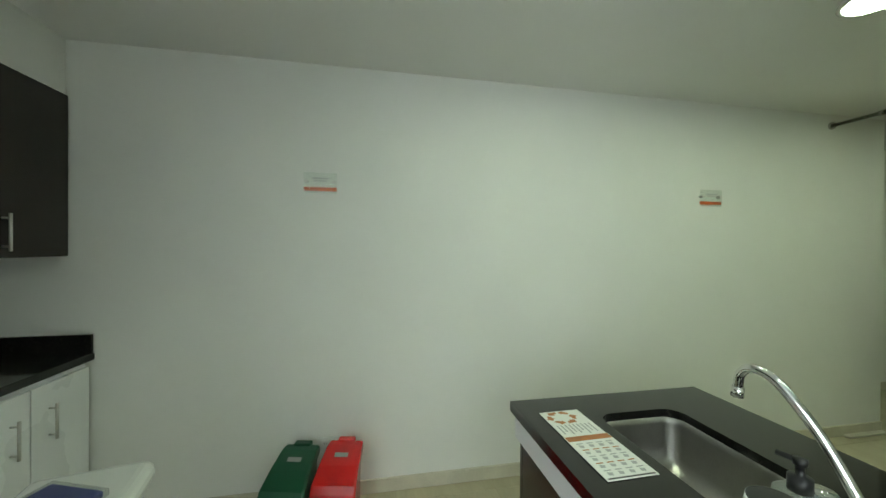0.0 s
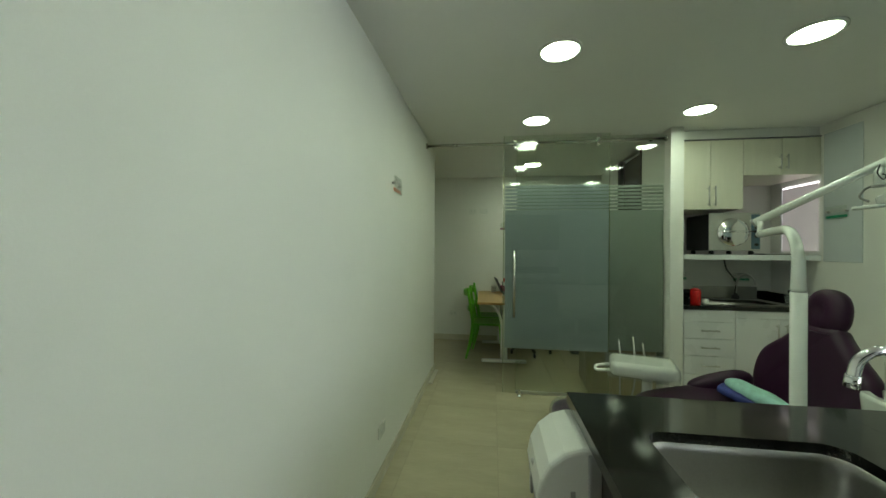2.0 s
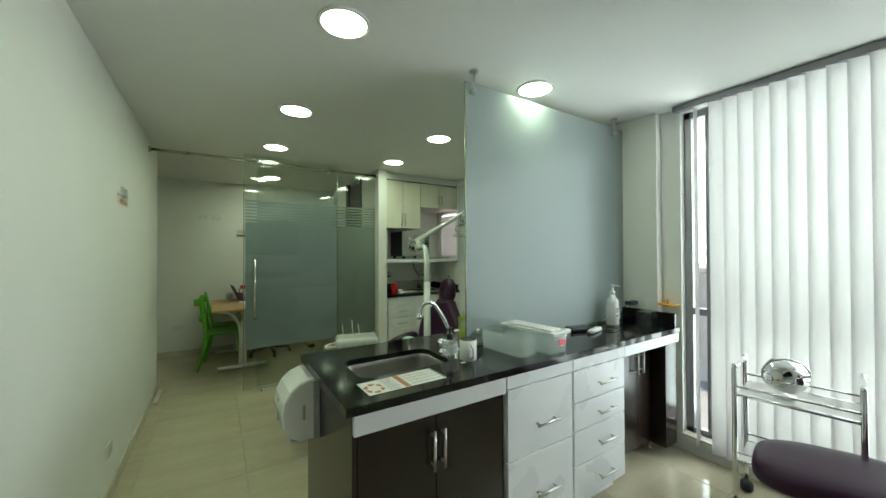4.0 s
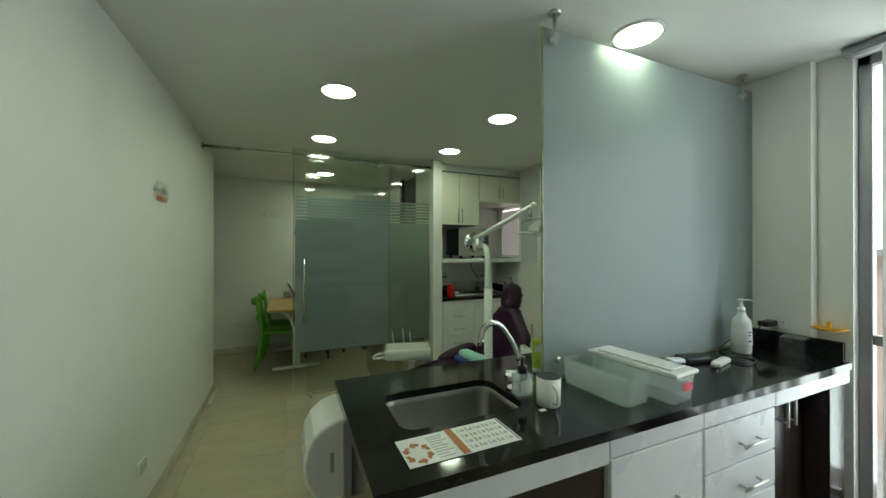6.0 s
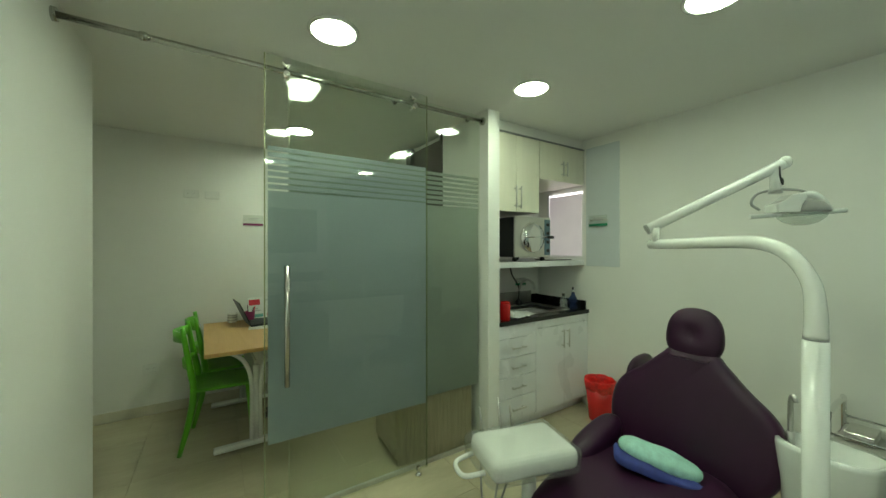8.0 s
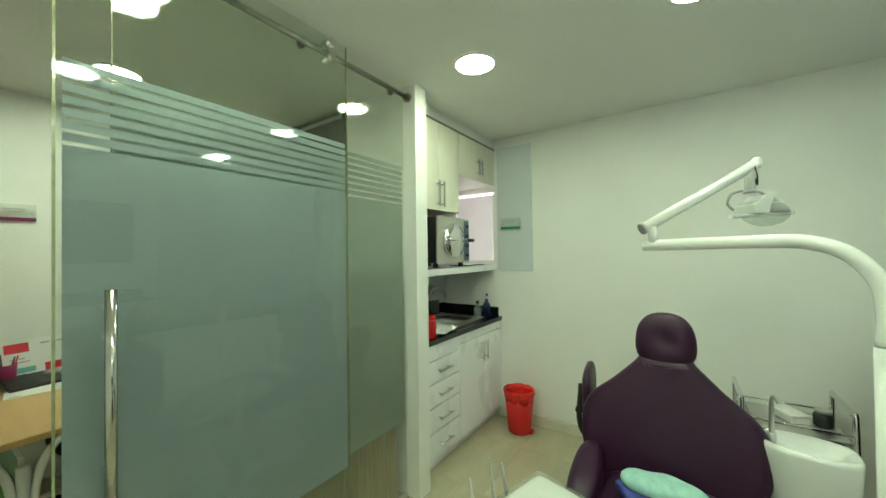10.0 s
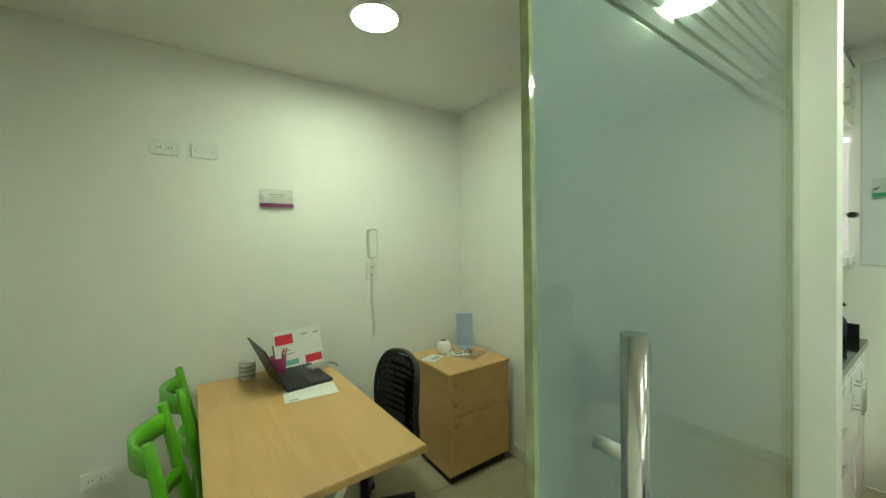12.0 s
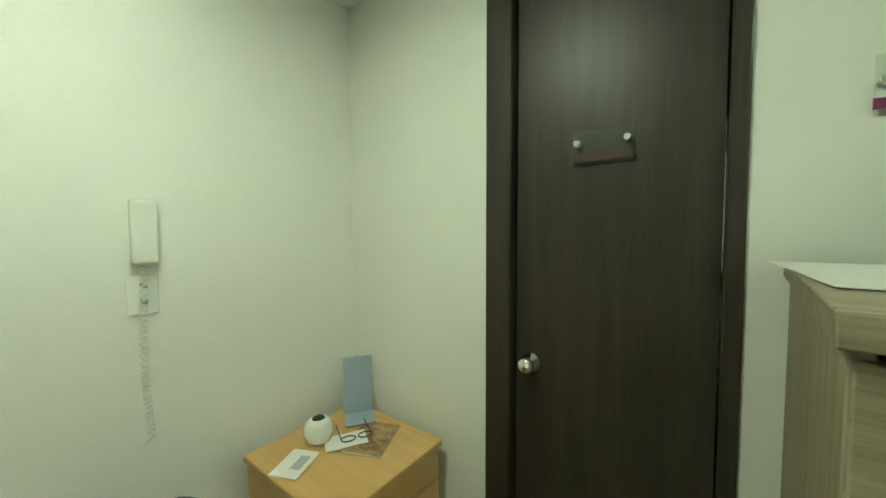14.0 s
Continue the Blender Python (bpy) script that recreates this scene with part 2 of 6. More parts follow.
MAG = mat("magazine_cover", (0.18, 0.06, 0.03), 0.3, vary=0.2, scale=22, color2=(0.5, 0.34, 0.16))
MOSS = mat("moss_flock", (0.17, 0.13, 0.025), 0.95, vary=0.35, scale=60, fine=300, bump=0.8)
CERAMIC = mat("white_ceramic", (0.80, 0.80, 0.76), 0.18, vary=0.02, coat=0.4)
MAGENTA_MESH = mat("magenta_wire_mesh", (0.28, 0.02, 0.10), 0.4, vary=0.2, fine=300)
BLIND = sheer("blind_fabric", (1, 1, 1), 0.6, 1.05, diffuse=(0.62, 0.61, 0.59), body=0.99)
ALU = mat("grey_aluminium", (0.30, 0.30, 0.31), 0.4, 0.8)
SOAP_BLUE = sheer("blue_liquid", (0.5, 0.6, 0.8), 0.05, 1.4, diffuse=(0.05, 0.08, 0.22), body=0.45)
LED = glow("led_panel", (0.82, 1.0, 0.715), LAMP)
LED_OFFICE = glow("led_panel_office", (0.84, 1.0, 0.73), LAMP * 1.45)
CONCRETE = mat("outdoor_paving", (0.42, 0.40, 0.37), 0.9, vary=0.2, scale=1)
FACADE = mat("pale_plaster", (0.72, 0.68, 0.62), 0.9, vary=0.08, scale=1)
TERRACOTTA = mat("pinkish_plaster", (0.70, 0.50, 0.42), 0.9, vary=0.1, scale=1)
WIN_DARK = mat("far_window", (0.12, 0.14, 0.16), 0.1)

# ---- helpers for meshes ----


def bm_box(lo, hi, bevel=0.0, seg=2, bm=None):
    """A box from corner to corner, edges rounded."""
    b = bm or bmesh.new()
    r = bmesh.ops.create_cube(b, size=1.0)
    vs = r["verts"]
    c = [(a + d) / 2 for a, d in zip(lo, hi)]
    s = [abs(d - a) for a, d in zip(lo, hi)]
    for v in vs:
        v.co = Vector([v.co[i] * s[i] + c[i] for i in range(3)])
    if bevel:
        es = list({e for v in vs for e in v.link_edges})
        bmesh.ops.bevel(b, geom=es, offset=min(bevel, min(s) * 0.49), segments=seg, affect="EDGES", profile=0.5)
    return b


def bm_tube(points, radius, seg=12, bm=None, radii=None, cap=True):
    """A round tube swept along points."""
    b = bm or bmesh.new()
    pts = [Vector(p) for p in points]
    rings = []
    up = None
    for i, p in enumerate(pts):
        d = (pts[min(i + 1, len(pts) - 1)] - pts[max(i - 1, 0)]).normalized()
        if up is None:
            up = d.orthogonal().normalized()
        up = (up - d * up.dot(d)).normalized()
        side = d.cross(up)
        r = radii[i] if radii else radius
        rings.append([b.verts.new(p + (up * math.cos(a) + side * math.sin(a)) * r)
                      for a in (2 * math.pi * k / seg for k in range(seg))])
    for a, c in zip(rings, rings[1:]):
        for k in range(seg):
            f = b.faces.new((a[k], a[(k + 1) % seg], c[(k + 1) % seg], c[k]))
            f.smooth = True
    if cap:
        b.faces.new(rings[0][::-1])
        b.faces.new(rings[-1])
    return b


def bm_lathe(profile, seg=24, center=(0, 0, 0), bm=None):
    """A turned shape: (radius, height) pairs round the upright axis."""
    b = bm or bmesh.new()
    cx, cy, cz = center
    rings = [[b.verts.new((cx + max(r, 1e-4) * math.cos(a), cy + max(r, 1e-4) * math.sin(a), cz + h))
              for a in (2 * math.pi * k / seg for k in range(seg))] for r, h in profile]
    for p, q in zip(rings, rings[1:]):
        for k in range(seg):
            f = b.faces.new((p[k], p[(k + 1) % seg], q[(k + 1) % seg], q[k]))
            f.smooth = True
    b.faces.new(rings[0][::-1])
    b.faces.new(rings[-1])
    return b


def bm_extrude(outline, depth, axis="y", at=0.0, bevel=0.0, bm=None):
    """A flat outline (pairs) given thickness along an axis."""
    b = bm or bmesh.new()

    def put(u, v, w):
        return {"y": (u, w, v), "x": (w, u, v), "z": (u, v, w)}[axis]
    lo = [b.verts.new(put(u, v, at)) for u, v in outline]
    hi = [b.verts.new(put(u, v, at + depth)) for u, v in outline]
    b.faces.new(lo)
    b.faces.new(hi[::-1])
    n = len(outline)
    for k in range(n):
        b.faces.new((lo[k], hi[k], hi[(k + 1) % n], lo[(k + 1) % n]))
    bmesh.ops.recalc_face_normals(b, faces=b.faces)
    if bevel:
        bmesh.ops.bevel(b, geom=[e for e in b.edges if e.calc_face_angle(0) > 0.6], offset=bevel, segments=3, affect="EDGES", profile=0.5)
    return b


def bm_pillow(lo, hi, n=3.0, seg=20, bulge=None):
    """A rounded cushion (superellipsoid) in a box; bulge(v) may shift each point."""
    b = bmesh.new()
    bmesh.ops.create_uvsphere(b, u_segments=seg * 2, v_segments=seg, radius=1)
    c = Vector([(a + d) / 2 for a, d in zip(lo, hi)])
    s = Vector([(d - a) / 2 for a, d in zip(lo, hi)])
    for v in b.verts:
        x, y, z = v.co
        k = (abs(x) ** n + abs(y) ** n + abs(z) ** n) ** (-1 / n)
        p = Vector((x * k, y * k, z * k))
        if bulge:
            p = bulge(p)
        v.co = Vector((p.x * s.x, p.y * s.y, p.z * s.z)) + c
    for f in b.faces:
        f.smooth = True
    return b


def curve_pts(ctrl, n=10):
    """Smooth points through control points."""
    P = [Vector(p) for p in ctrl]
    P = [P[0] * 2 - P[1]] + P + [P[-1] * 2 - P[-2]]
    out = []
    for i in range(1, len(P) - 2):
        for k in range(n):
            t = k / n
            a, b, c, d = P[i - 1:i + 3]
            out.append(0.5 * (2 * b + (c - a) * t + (2 * a - 5 * b + 4 * c - d) * t * t + (3 * b - a - 3 * c + d) * t ** 3))
    out.append(P[-2])
    return out


def part(name, bm, material, parent=None, label=""):
    """Links a bmesh as one mesh object under a thing or a part."""
    me = bpy.data.meshes.new(name)
    bm.to_mesh(me)
    bm.free()
    me.materials.append(material)
    ob = new(name, me)
    if parent:
        ob.parent = parent
    if label:
        ob["label"] = label
    return ob


def thing(name, label, category, at=None, group=""):
    ob = new(name)
    ob.empty_display_size = 0.05
    if at is not None:
        ob.matrix_world = at
    return tagged(ob, label, category, group)


def struct(name, bm, material, label, category):
    return tagged(part(name, bm, material), label, category, kind="structure")


# ---- setting ----
H = 2.50
FAR, BACK, RIGHT = 1.99, -5.48, 3.505
OFF_L = -0.62


def skirting(name, lo, hi):
    struct(name, bm_box(lo, hi, 0.004, 1), SKIRT, "beige porcelain tile skirting along the wall foot", "skirting")


struct("wall_left", bm_box((-0.12, BACK - 0.1, 0), (0, 0.55, H)), WALL, "long plain white painted wall", "wall")
struct("wall_office_left", bm_box((OFF_L - 0.1, 0.43, 0), (OFF_L, FAR + 0.1, H)), WALL, "white painted wall of the office bay", "wall")
struct("wall_office_return", bm_box((OFF_L, 0.43, 0), (-0.12, 0.55, H)), WALL, "white painted return wall", "wall")
struct("wall_far", bm_box((OFF_L, FAR, 0), (2.34, FAR + 0.1, H)), WALL, "white painted wall behind the desk", "wall")
DY0, DY1, DTOP = 0.61, 1.215, 2.44
b = bm_box((2.235, -0.045, 0), (2.345, DY0 - 0.04, H))
bm_box((2.235, DY1 + 0.045, 0), (2.345, FAR, H), bm=b)
bm_box((2.235, DY0 - 0.04, DTOP + 0.06), (2.345, DY1 + 0.045, H), bm=b)
struct("wall_door", b, WALL, "white painted wall with a dark wooden door", "wall")
struct("wall_kitchen_back", bm_box((2.345, 0.62, 0), (RIGHT + 0.1, 0.72, H)), WALL, "white wall behind the kitchenette", "wall")
struct("wall_right", bm_box((RIGHT, -2.42, 0), (RIGHT + 0.1, 0.62, H)), WALL, "plain white painted wall beside the dental chair", "wall")
struct("wall_column", bm_box((3.335, -2.82, 0), (3.60, -2.42, H)), WALL, "white painted column beside the window", "wall")
WY0, WY1, WZ0, WZ1 = -5.30, -2.955, 0.12, 2.47
b = bm_box((3.405, WY1, 0), (3.55, -2.82, H))
bm_box((3.405, BACK - 0.1, 0), (3.55, WY0, H), bm=b)
bm_box((3.405, WY0, 0), (3.55, WY1, WZ0), bm=b)
bm_box((3.405, WY0, WZ1), (3.55, WY1, H), bm=b)
struct("wall_window", b, WALL, "white wall round the tall window", "wall")
struct("wall_back", bm_box((0, BACK - 0.1, 0), (3.405, BACK, H)), WALL, "white wall behind the sideboard cabinets", "wall")
struct("wall_soffit", bm_box((0.0, BACK, 2.22), (3.405, -5.005, H)), WALL, "white bulkhead over the wall cabinets", "wall")
struct("ceiling", bm_box((OFF_L - 0.1, BACK - 0.1, H), (3.7, FAR + 0.1, H + 0.12)), CEIL, "flat white painted ceiling with round panels", "ceiling")
floor = struct("floor", bm_box((OFF_L - 0.1, BACK - 0.1, -0.12), (3.7, FAR + 0.1, -0.004)), GROUT, "glossy beige porcelain tile floor", "floor")

skirting("baseboard", (0, -4.86, 0), (0.012, 0.55, 0.085))
skirting("baseboard", (OFF_L, FAR - 0.012, 0), (2.235, FAR, 0.085))
skirting("baseboard", (OFF_L, 0.55, 0), (OFF_L + 0.012, FAR - 0.012, 0.085))
skirting("baseboard", (2.223, 1.265, 0), (2.235, FAR - 0.012, 0.085))
skirting("baseboard", (RIGHT - 0.012, -2.2, 0), (RIGHT, 0.03, 0.085))

# ceiling lamps


def ceiling_lamp(x, y, led=LED):
    t = thing("ceiling_light", "round flat recessed white LED ceiling panel, lit", "ceiling light", pose(x, y, H), "round ceiling panels")
    part("rim", bm_lathe([(0.118, 0.0), (0.118, -0.006), (0.112, -0.010), (0.102, -0.010), (0.100, -0.004), (0.100, 0.0)], 40), WHITE_PLASTIC, t)
    part("diffuser", bm_lathe([(0.0995, -0.002), (0.0995, -0.006), (0.09, -0.0075), (0.001, -0.008)], 40), led, t, "glowing white diffuser")
    return t


first = ceiling_lamp(1.022, -0.36)
for x, y in ((1.022, -1.425), (1.022, -2.60), (2.257, -0.448), (2.257, -1.438), (2.257, -2.61)):
    copy_thing(first, pose(x, y, H))
ceiling_lamp(1.17, 1.22, LED_OFFICE)

# window with its frame and the outdoors
w = tagged(new("window_1"), "tall aluminium-framed window with bright daylight behind", "window", kind="structure")
b = bm_box((3.46, WY1 - 0.05, WZ0), (3.51, WY1, WZ1), 0.004, 1)
bm_box((3.46, WY0, WZ0), (3.51, WY0 + 0.05, WZ1), 0.004, 1, b)
bm_box((3.46, WY0, WZ0), (3.51, WY1, WZ0 + 0.05), 0.004, 1, b)
bm_box((3.46, WY0, WZ1 - 0.05), (3.51, WY1, WZ1), 0.004, 1, b)
part("window_frame", b, ALU, w)
part("transom", bm_box((3.462, WY0 + 0.05, 0.985), (3.508, WY1 - 0.05, 1.035), 0.004, 1), ALU, w)
for y in (-3.10, -3.90, -4.60):
    part("mullion", bm_box((3.464, y - 0.012, WZ0 + 0.05), (3.506, y + 0.012, WZ1 - 0.05), 0.003, 1), ALU, w)
for y0, y1 in ((WY0 + 0.05, -4.612), (-4.588, -3.912), (-3.888, -3.112), (-3.088, WY1 - 0.05)):
    for z0, z1 in ((WZ0 + 0.05, 0.985), (1.035, WZ1 - 0.05)):
        p = part("pane", bm_box((3.482, y0, z0), (3.488, y1, z1)), GLASS, w)
        p.visible_shadow = False
part("window_sill", bm_box((3.38, WY0, WZ0 - 0.002), (3.46, WY1, WZ0 + 0.012), 0.003, 1), SKIRT, w)

# vertical blinds
vb = thing("vertical_blind", "white fabric vertical blind, slats turned half open, hung along the window", "blind", pose(3.345, 0, 0))
part("head_rail", bm_box((-0.025, WY0 + 0.05, 2.455), (0.025, -2.94, 2.497), 0.004, 1), ALU, vb)
rs = random.Random(3)
slat_y = [-3.078] + [-3.204 - 0.0777 * i for i in range(27)]
for i, y in enumerate(slat_y):
    turn = radians(84 if i == 0 else -rs.uniform(25, 36))
    bmx = bmesh.new()
    n = 5
    cols = []
    for k in range(n + 1):
        u = (k / n - 0.5) * 0.089
        bow = 0.006 * (1 - (2 * k / n - 1) ** 2)
        px, py = u * math.sin(turn) - bow * math.cos(turn), u * math.cos(turn) + bow * math.sin(turn)
        cols.append([bmx.verts.new((px, y + py, z)) for z in (0.09, 2.455)])
    for a, c in zip(cols, cols[1:]):
        bmx.faces.new((a[0], c[0], c[1], a[1])).smooth = True
    bmesh.ops.solidify(bmx, geom=bmx.faces[:], thickness=0.0008)
    part("slat", bmx, BLIND, vb)

struct("backdrop", bm_box((60, -90, -12), (60.5, 90, 60)), glow("bright_overcast", (0.95, 0.97, 1.0), 1.6), "bright overcast sky beyond the houses", "backdrop")
struct("ground", bm_box((3.8, -200, -6.2), (400, 200, -6.0)), CONCRETE, "pale paved ground outside, a storey below", "ground")


def far_house(x, y0, y1, z1, mat_wall, label):
    t = thing("apartment_building", label, "building", pose(x, 0, -6))
    part("wall", bm_box((0, y0, 0), (8, y1, z1 + 6)), mat_wall, t)
    part("roof", bm_box((-0.3, y0 - 0.3, z1 + 6), (8.3, y1 + 0.3, z1 + 6.3)), CONCRETE, t)
    y = y0 + 0.8
    while y + 1.2 < y1:
        for z in (1.2, 4.0, 6.8):
            if z + 1.4 < z1 + 6:
                wv = part("window", bm_box((-0.06, y, z), (-0.003, y + 1.2, z + 1.4)), WIN_DARK, t)
                part("sill", bm_box((-0.15, y - 0.1, z - 0.1), (-0.003, y + 1.3, z - 0.004)), FACADE, wv)
        y += 2.4


far_house(22, -3.0, 3.5, 1.2, TERRACOTTA, "pinkish plastered house across the street")
far_house(24, 4.2, 16, 0.2, FACADE, "pale plastered house across the street")
far_house(30, -20, -3.6, 2.4, FACADE, "pale plastered apartment block across the street")

# ---- glass partition and sliding door ----


def stripes(x0, x1, y, parent, film):
    """Frosted film with clear stripes towards its top, each band a strip of its own."""
    part("frosted_film", bm_box((x0, y, 0.455), (x1, y + 0.0015, 1.772)), film, parent, "frosted film, plain lower field")
    for i in range(7):
        z = 1.783 + i * 0.0332
        part("film_strip", bm_box((x0, y, z), (x1, y + 0.0015, z + 0.0225)), film, parent)


# the fixed pane stands behind the sliding door, which overlaps most of it
gp = tagged(new("glass_partition"), "fixed clear glass partition with a frosted band and stripes", "partition", kind="structure")
part("pane", bm_box((0.892, 0.040, 0.03), (2.222, 0.050, 2.47)), GLASS, gp).visible_shadow = False
stripes(0.897, 2.218, 0.0525, gp, FROST_BACKLIT)
part("edge", bm_box((0.889, 0.0395, 0.03), (0.892, 0.0505, 2.47)), GLASS_EDGE, gp)
part("floor_seal", bm_box((0.889, 0.036, 0.001), (2.222, 0.054, 0.029), 0.002, 1), STEEL, gp, "thin steel channel on the floor")
gd = tagged(new("door_1"), "frosted glass sliding door hung from a steel rail, half open", "glass door", kind="structure")
part("pane", bm_box((0.765, -0.035, 0.035), (1.722, -0.025, 2.475)), GLASS, gd).visible_shadow = False
stripes(0.778, 1.718, -0.0235, gd, FROST)
for x, wd in ((0.759, 0.006), (1.722, 0.0015)):
    part("edge", bm_box((x, -0.0355, 0.035), (x + wd, -0.0245, 2.475)), GLASS_EDGE, gd, "greenish polished glass edge")
h = part("door_handle", bm_tube([(0.862, -0.080, 0.757), (0.862, -0.080, 1.382)], 0.0135, 16), RAIL_STEEL, gd, "long brushed steel bar handle")
for z in (0.89, 1.25):
    part("standoff", bm_tube([(0.862, -0.036, z), (0.862, -0.072, z)], 0.008, 12), STEEL, h)
for x in (0.865, 1.625):
    hg = part("hanger", bm_tube([(x, -0.058, 2.448), (x, 0.008, 2.448)], 0.021, 20), CHROME, gd)
    part("roller", bm_tube([(x, -0.058, 2.384), (x, 0.008, 2.384)], 0.015, 16), CHROME, hg)
rail = tagged(new("door_rail"), "round stainless steel sliding door rail", "rail", kind="structure")
part("tube", bm_tube([(0.0, -0.003, 2.415), (2.222, -0.003, 2.415)], 0.0135, 14), RAIL_STEEL, rail)
for x in (0.008, 2.214):
    part("end_collar", bm_tube([(x - 0.008, -0.003, 2.415), (x + 0.008, -0.003, 2.415)], 0.028, 18), RAIL_STEEL, rail)
part("sleeve", bm_tube([(0.27, -0.003, 2.415), (0.296, -0.003, 2.415)], 0.019, 16), RAIL_STEEL, rail)
for x in (1.02, 1.52, 2.10):
    bk = part("bracket", bm_tube([(x, -0.003, 2.415), (x, 0.0395, 2.415)], 0.009, 12), RAIL_STEEL, rail)
    part("clamp", bm_tube([(x, 0.024, 2.415), (x, 0.0395, 2.415)], 0.017, 16), RAIL_STEEL, bk)
for x in (0.92, 1.66):
    g = thing("floor_guide", "small chrome door guide on the tile floor", "door guide", pose(x, -0.03, 0.0))
    part("base", bm_lathe([(0.022, 0.0), (0.022, 0.006), (0.010, 0.012), (0.008, 0.03)], 16), CHROME, g)
    for y in (-0.013, 0.0062):
        part("fork", bm_box((-0.012, y, 0.028), (0.012, y + 0.0065, 0.06), 0.002, 1), CHROME, g)

# ---- office door ----
d2 = tagged(new("door_2"), "closed dark brown wooden door with a round steel knob", "door", kind="structure")
part("leaf", bm_box((2.262, DY0 + 0.002, 0.008), (2.30, DY1 - 0.055, DTOP + 0.018), 0.002, 1), DOOR_WOOD, d2)
part("jamb", bm_box((2.222, DY1 - 0.05, 0), (2.345, DY1 + 0.045, DTOP + 0.055), 0.004, 1), DOOR_WOOD, d2)
part("jamb", bm_box((2.222, DY0 - 0.04, 0), (2.345, DY0 - 0.002, DTOP + 0.055), 0.004, 1), DOOR_WOOD, d2)
# no real header: white strip added for the thin lit line above the leaf
part("head", bm_box((2.27, DY0 - 0.002, DTOP + 0.022), (2.345, DY1 - 0.05, DTOP + 0.055), 0.004, 1), WHITE_LAM, d2, "white strip standing in for the lit gap over the door leaf")
kn = bm_lathe([(0.031, 0), (0.031, 0.006), (0.012, 0.010), (0.011, 0.028), (0.024, 0.036), (0.027, 0.050), (0.022, 0.062), (0.001, 0.066)], 24)
k = part("door_knob", kn, CHROME, d2, "round polished steel knob")
k.matrix_local = pose(2.262, 1.104, 1.04, 0, -90, 0)
struct("wall_closet", bm_box((2.36, 0.735, 0), (2.40, 1.9, H)), WALL, "white wall behind the door", "wall")

# ---- wall sign plates ----


def wall_sign(name, m, strip, w=0.18, h=0.115, label="", back=None):
    """Clear acrylic plate on two steel standoffs with a coloured strip; faces -y in its own axes."""
    t = thing(name, label, "sign", m)
    part("plate", bm_box((-w / 2, -0.022, 0), (w / 2, -0.017, h), 0.001, 1), back or ACRYLIC, t).visible_shadow = False
    part("strip", bm_box((-w / 2, -0.0165, 0.012), (w / 2, -0.0145, 0.034)), strip, t, "coloured strip along the lower edge")
    for x in (-w / 2 + 0.015, w / 2 - 0.015):
        part("standoff", bm_tube([(x, 0.0, 0.066), (x, -0.028, 0.066)], 0.009, 14), STEEL, t)
    if strip is DARK_STRIP:
        return t
    part("text_bar", bm_box((-0.045, -0.0235, 0.079), (0.045, -0.0228, 0.087)), PRINT_GREY, t)
    part("text_bar", bm_box((-0.035, -0.0235, 0.066), (0.035, -0.0228, 0.072)), PRINT_GREY, t)
    return t


wall_sign("wall_sign", pose(0, -3.766, 1.762, 0, 0, 90), ORANGE, label="clear acrylic wall plate with an orange strip")
wall_sign("wall_sign", pose(0, -1.12, 1.762, 0, 0, 90), ORANGE, label="clear acrylic wall plate with an orange strip near the glass door")
wall_sign("wall_sign", pose(0.868, FAR, 1.69, 0, 0, 0), PURPLE_STRIP, label="clear acrylic wall plate with a magenta strip over the desk")
wall_sign("wall_sign", pose(2.235, 0.30, 1.70, 0, 0, -90), PURPLE_STRIP, label="clear acrylic wall plate with a magenta strip above the drawer chest")
wall_sign("wall_sign", pose(2.262, 0.892, 1.67, 0, 0, -90), DARK_STRIP, 0.165, 0.1, "clear acrylic plate on the dark wooden door")


# ---- sockets ----
def socket(m, w=0.115, h=0.072, label="white double wall socket", holes=True):
    t = thing("wall_socket", label, "socket", m)
    part("plate", bm_box((-w / 2, -0.010, 0), (w / 2, 0, h), 0.003, 2), WHITE_PLASTIC, t)
    if holes:
        for sx in (-0.022, 0.022):
            i = part("insert", bm_box((sx - 0.017, -0.0125, h / 2 - 0.016), (sx + 0.017, -0.010, h / 2 + 0.016), 0.001, 1), WHITE_PLASTIC, t)
            for dx in (-0.006, 0.006):
                part("slot", bm_box((sx + dx - 0.0013, -0.0131, h / 2 - 0.004), (sx + dx + 0.0013, -0.0126, h / 2 + 0.006)), INK, i)
    else:
        for sx in (-0.04, 0.04):
            part("screw", bm_tube([(sx, -0.009, h / 2), (sx, -0.0115, h / 2)], 0.003, 8), GREY_PLASTIC, t)
    return t


socket(pose(0, -1.40, 0.27, 0, 0, 90), label="white wall socket low on the long wall")
socket(pose(0, -3.71, 0.288, 0, 0, 90), label="white double wall socket above the waste bins")
socket(pose(0.36, FAR, 1.945), label="white double wall socket high on the wall")
socket(pose(0.525, FAR, 1.945), holes=False, label="blank white cover plate high on the wall")
socket(pose(0.07, FAR, 0.375), label="white double wall socket beside the green chairs")
socket(pose(3.335, -2.68, 1.02, 0, 0, -90), label="white wall socket above the granite worktop")


# ---- shared fittings ----
def bar_handle(parent, p, q, out, r=0.006):
    """A bar handle from p to q, standing off along out."""
    p, q, o = Vector(p), Vector(q), Vector(out)
    d = (q - p).normalized()
    h = part("handle", bm_tube([p + o, q + o], r, 12), STEEL, parent, "brushed steel bar handle")
    for s in (p + d * 0.02, q - d * 0.02):
        part("post", bm_tube([s, s + o], r * 0.75, 8), STEEL, h)
    return h


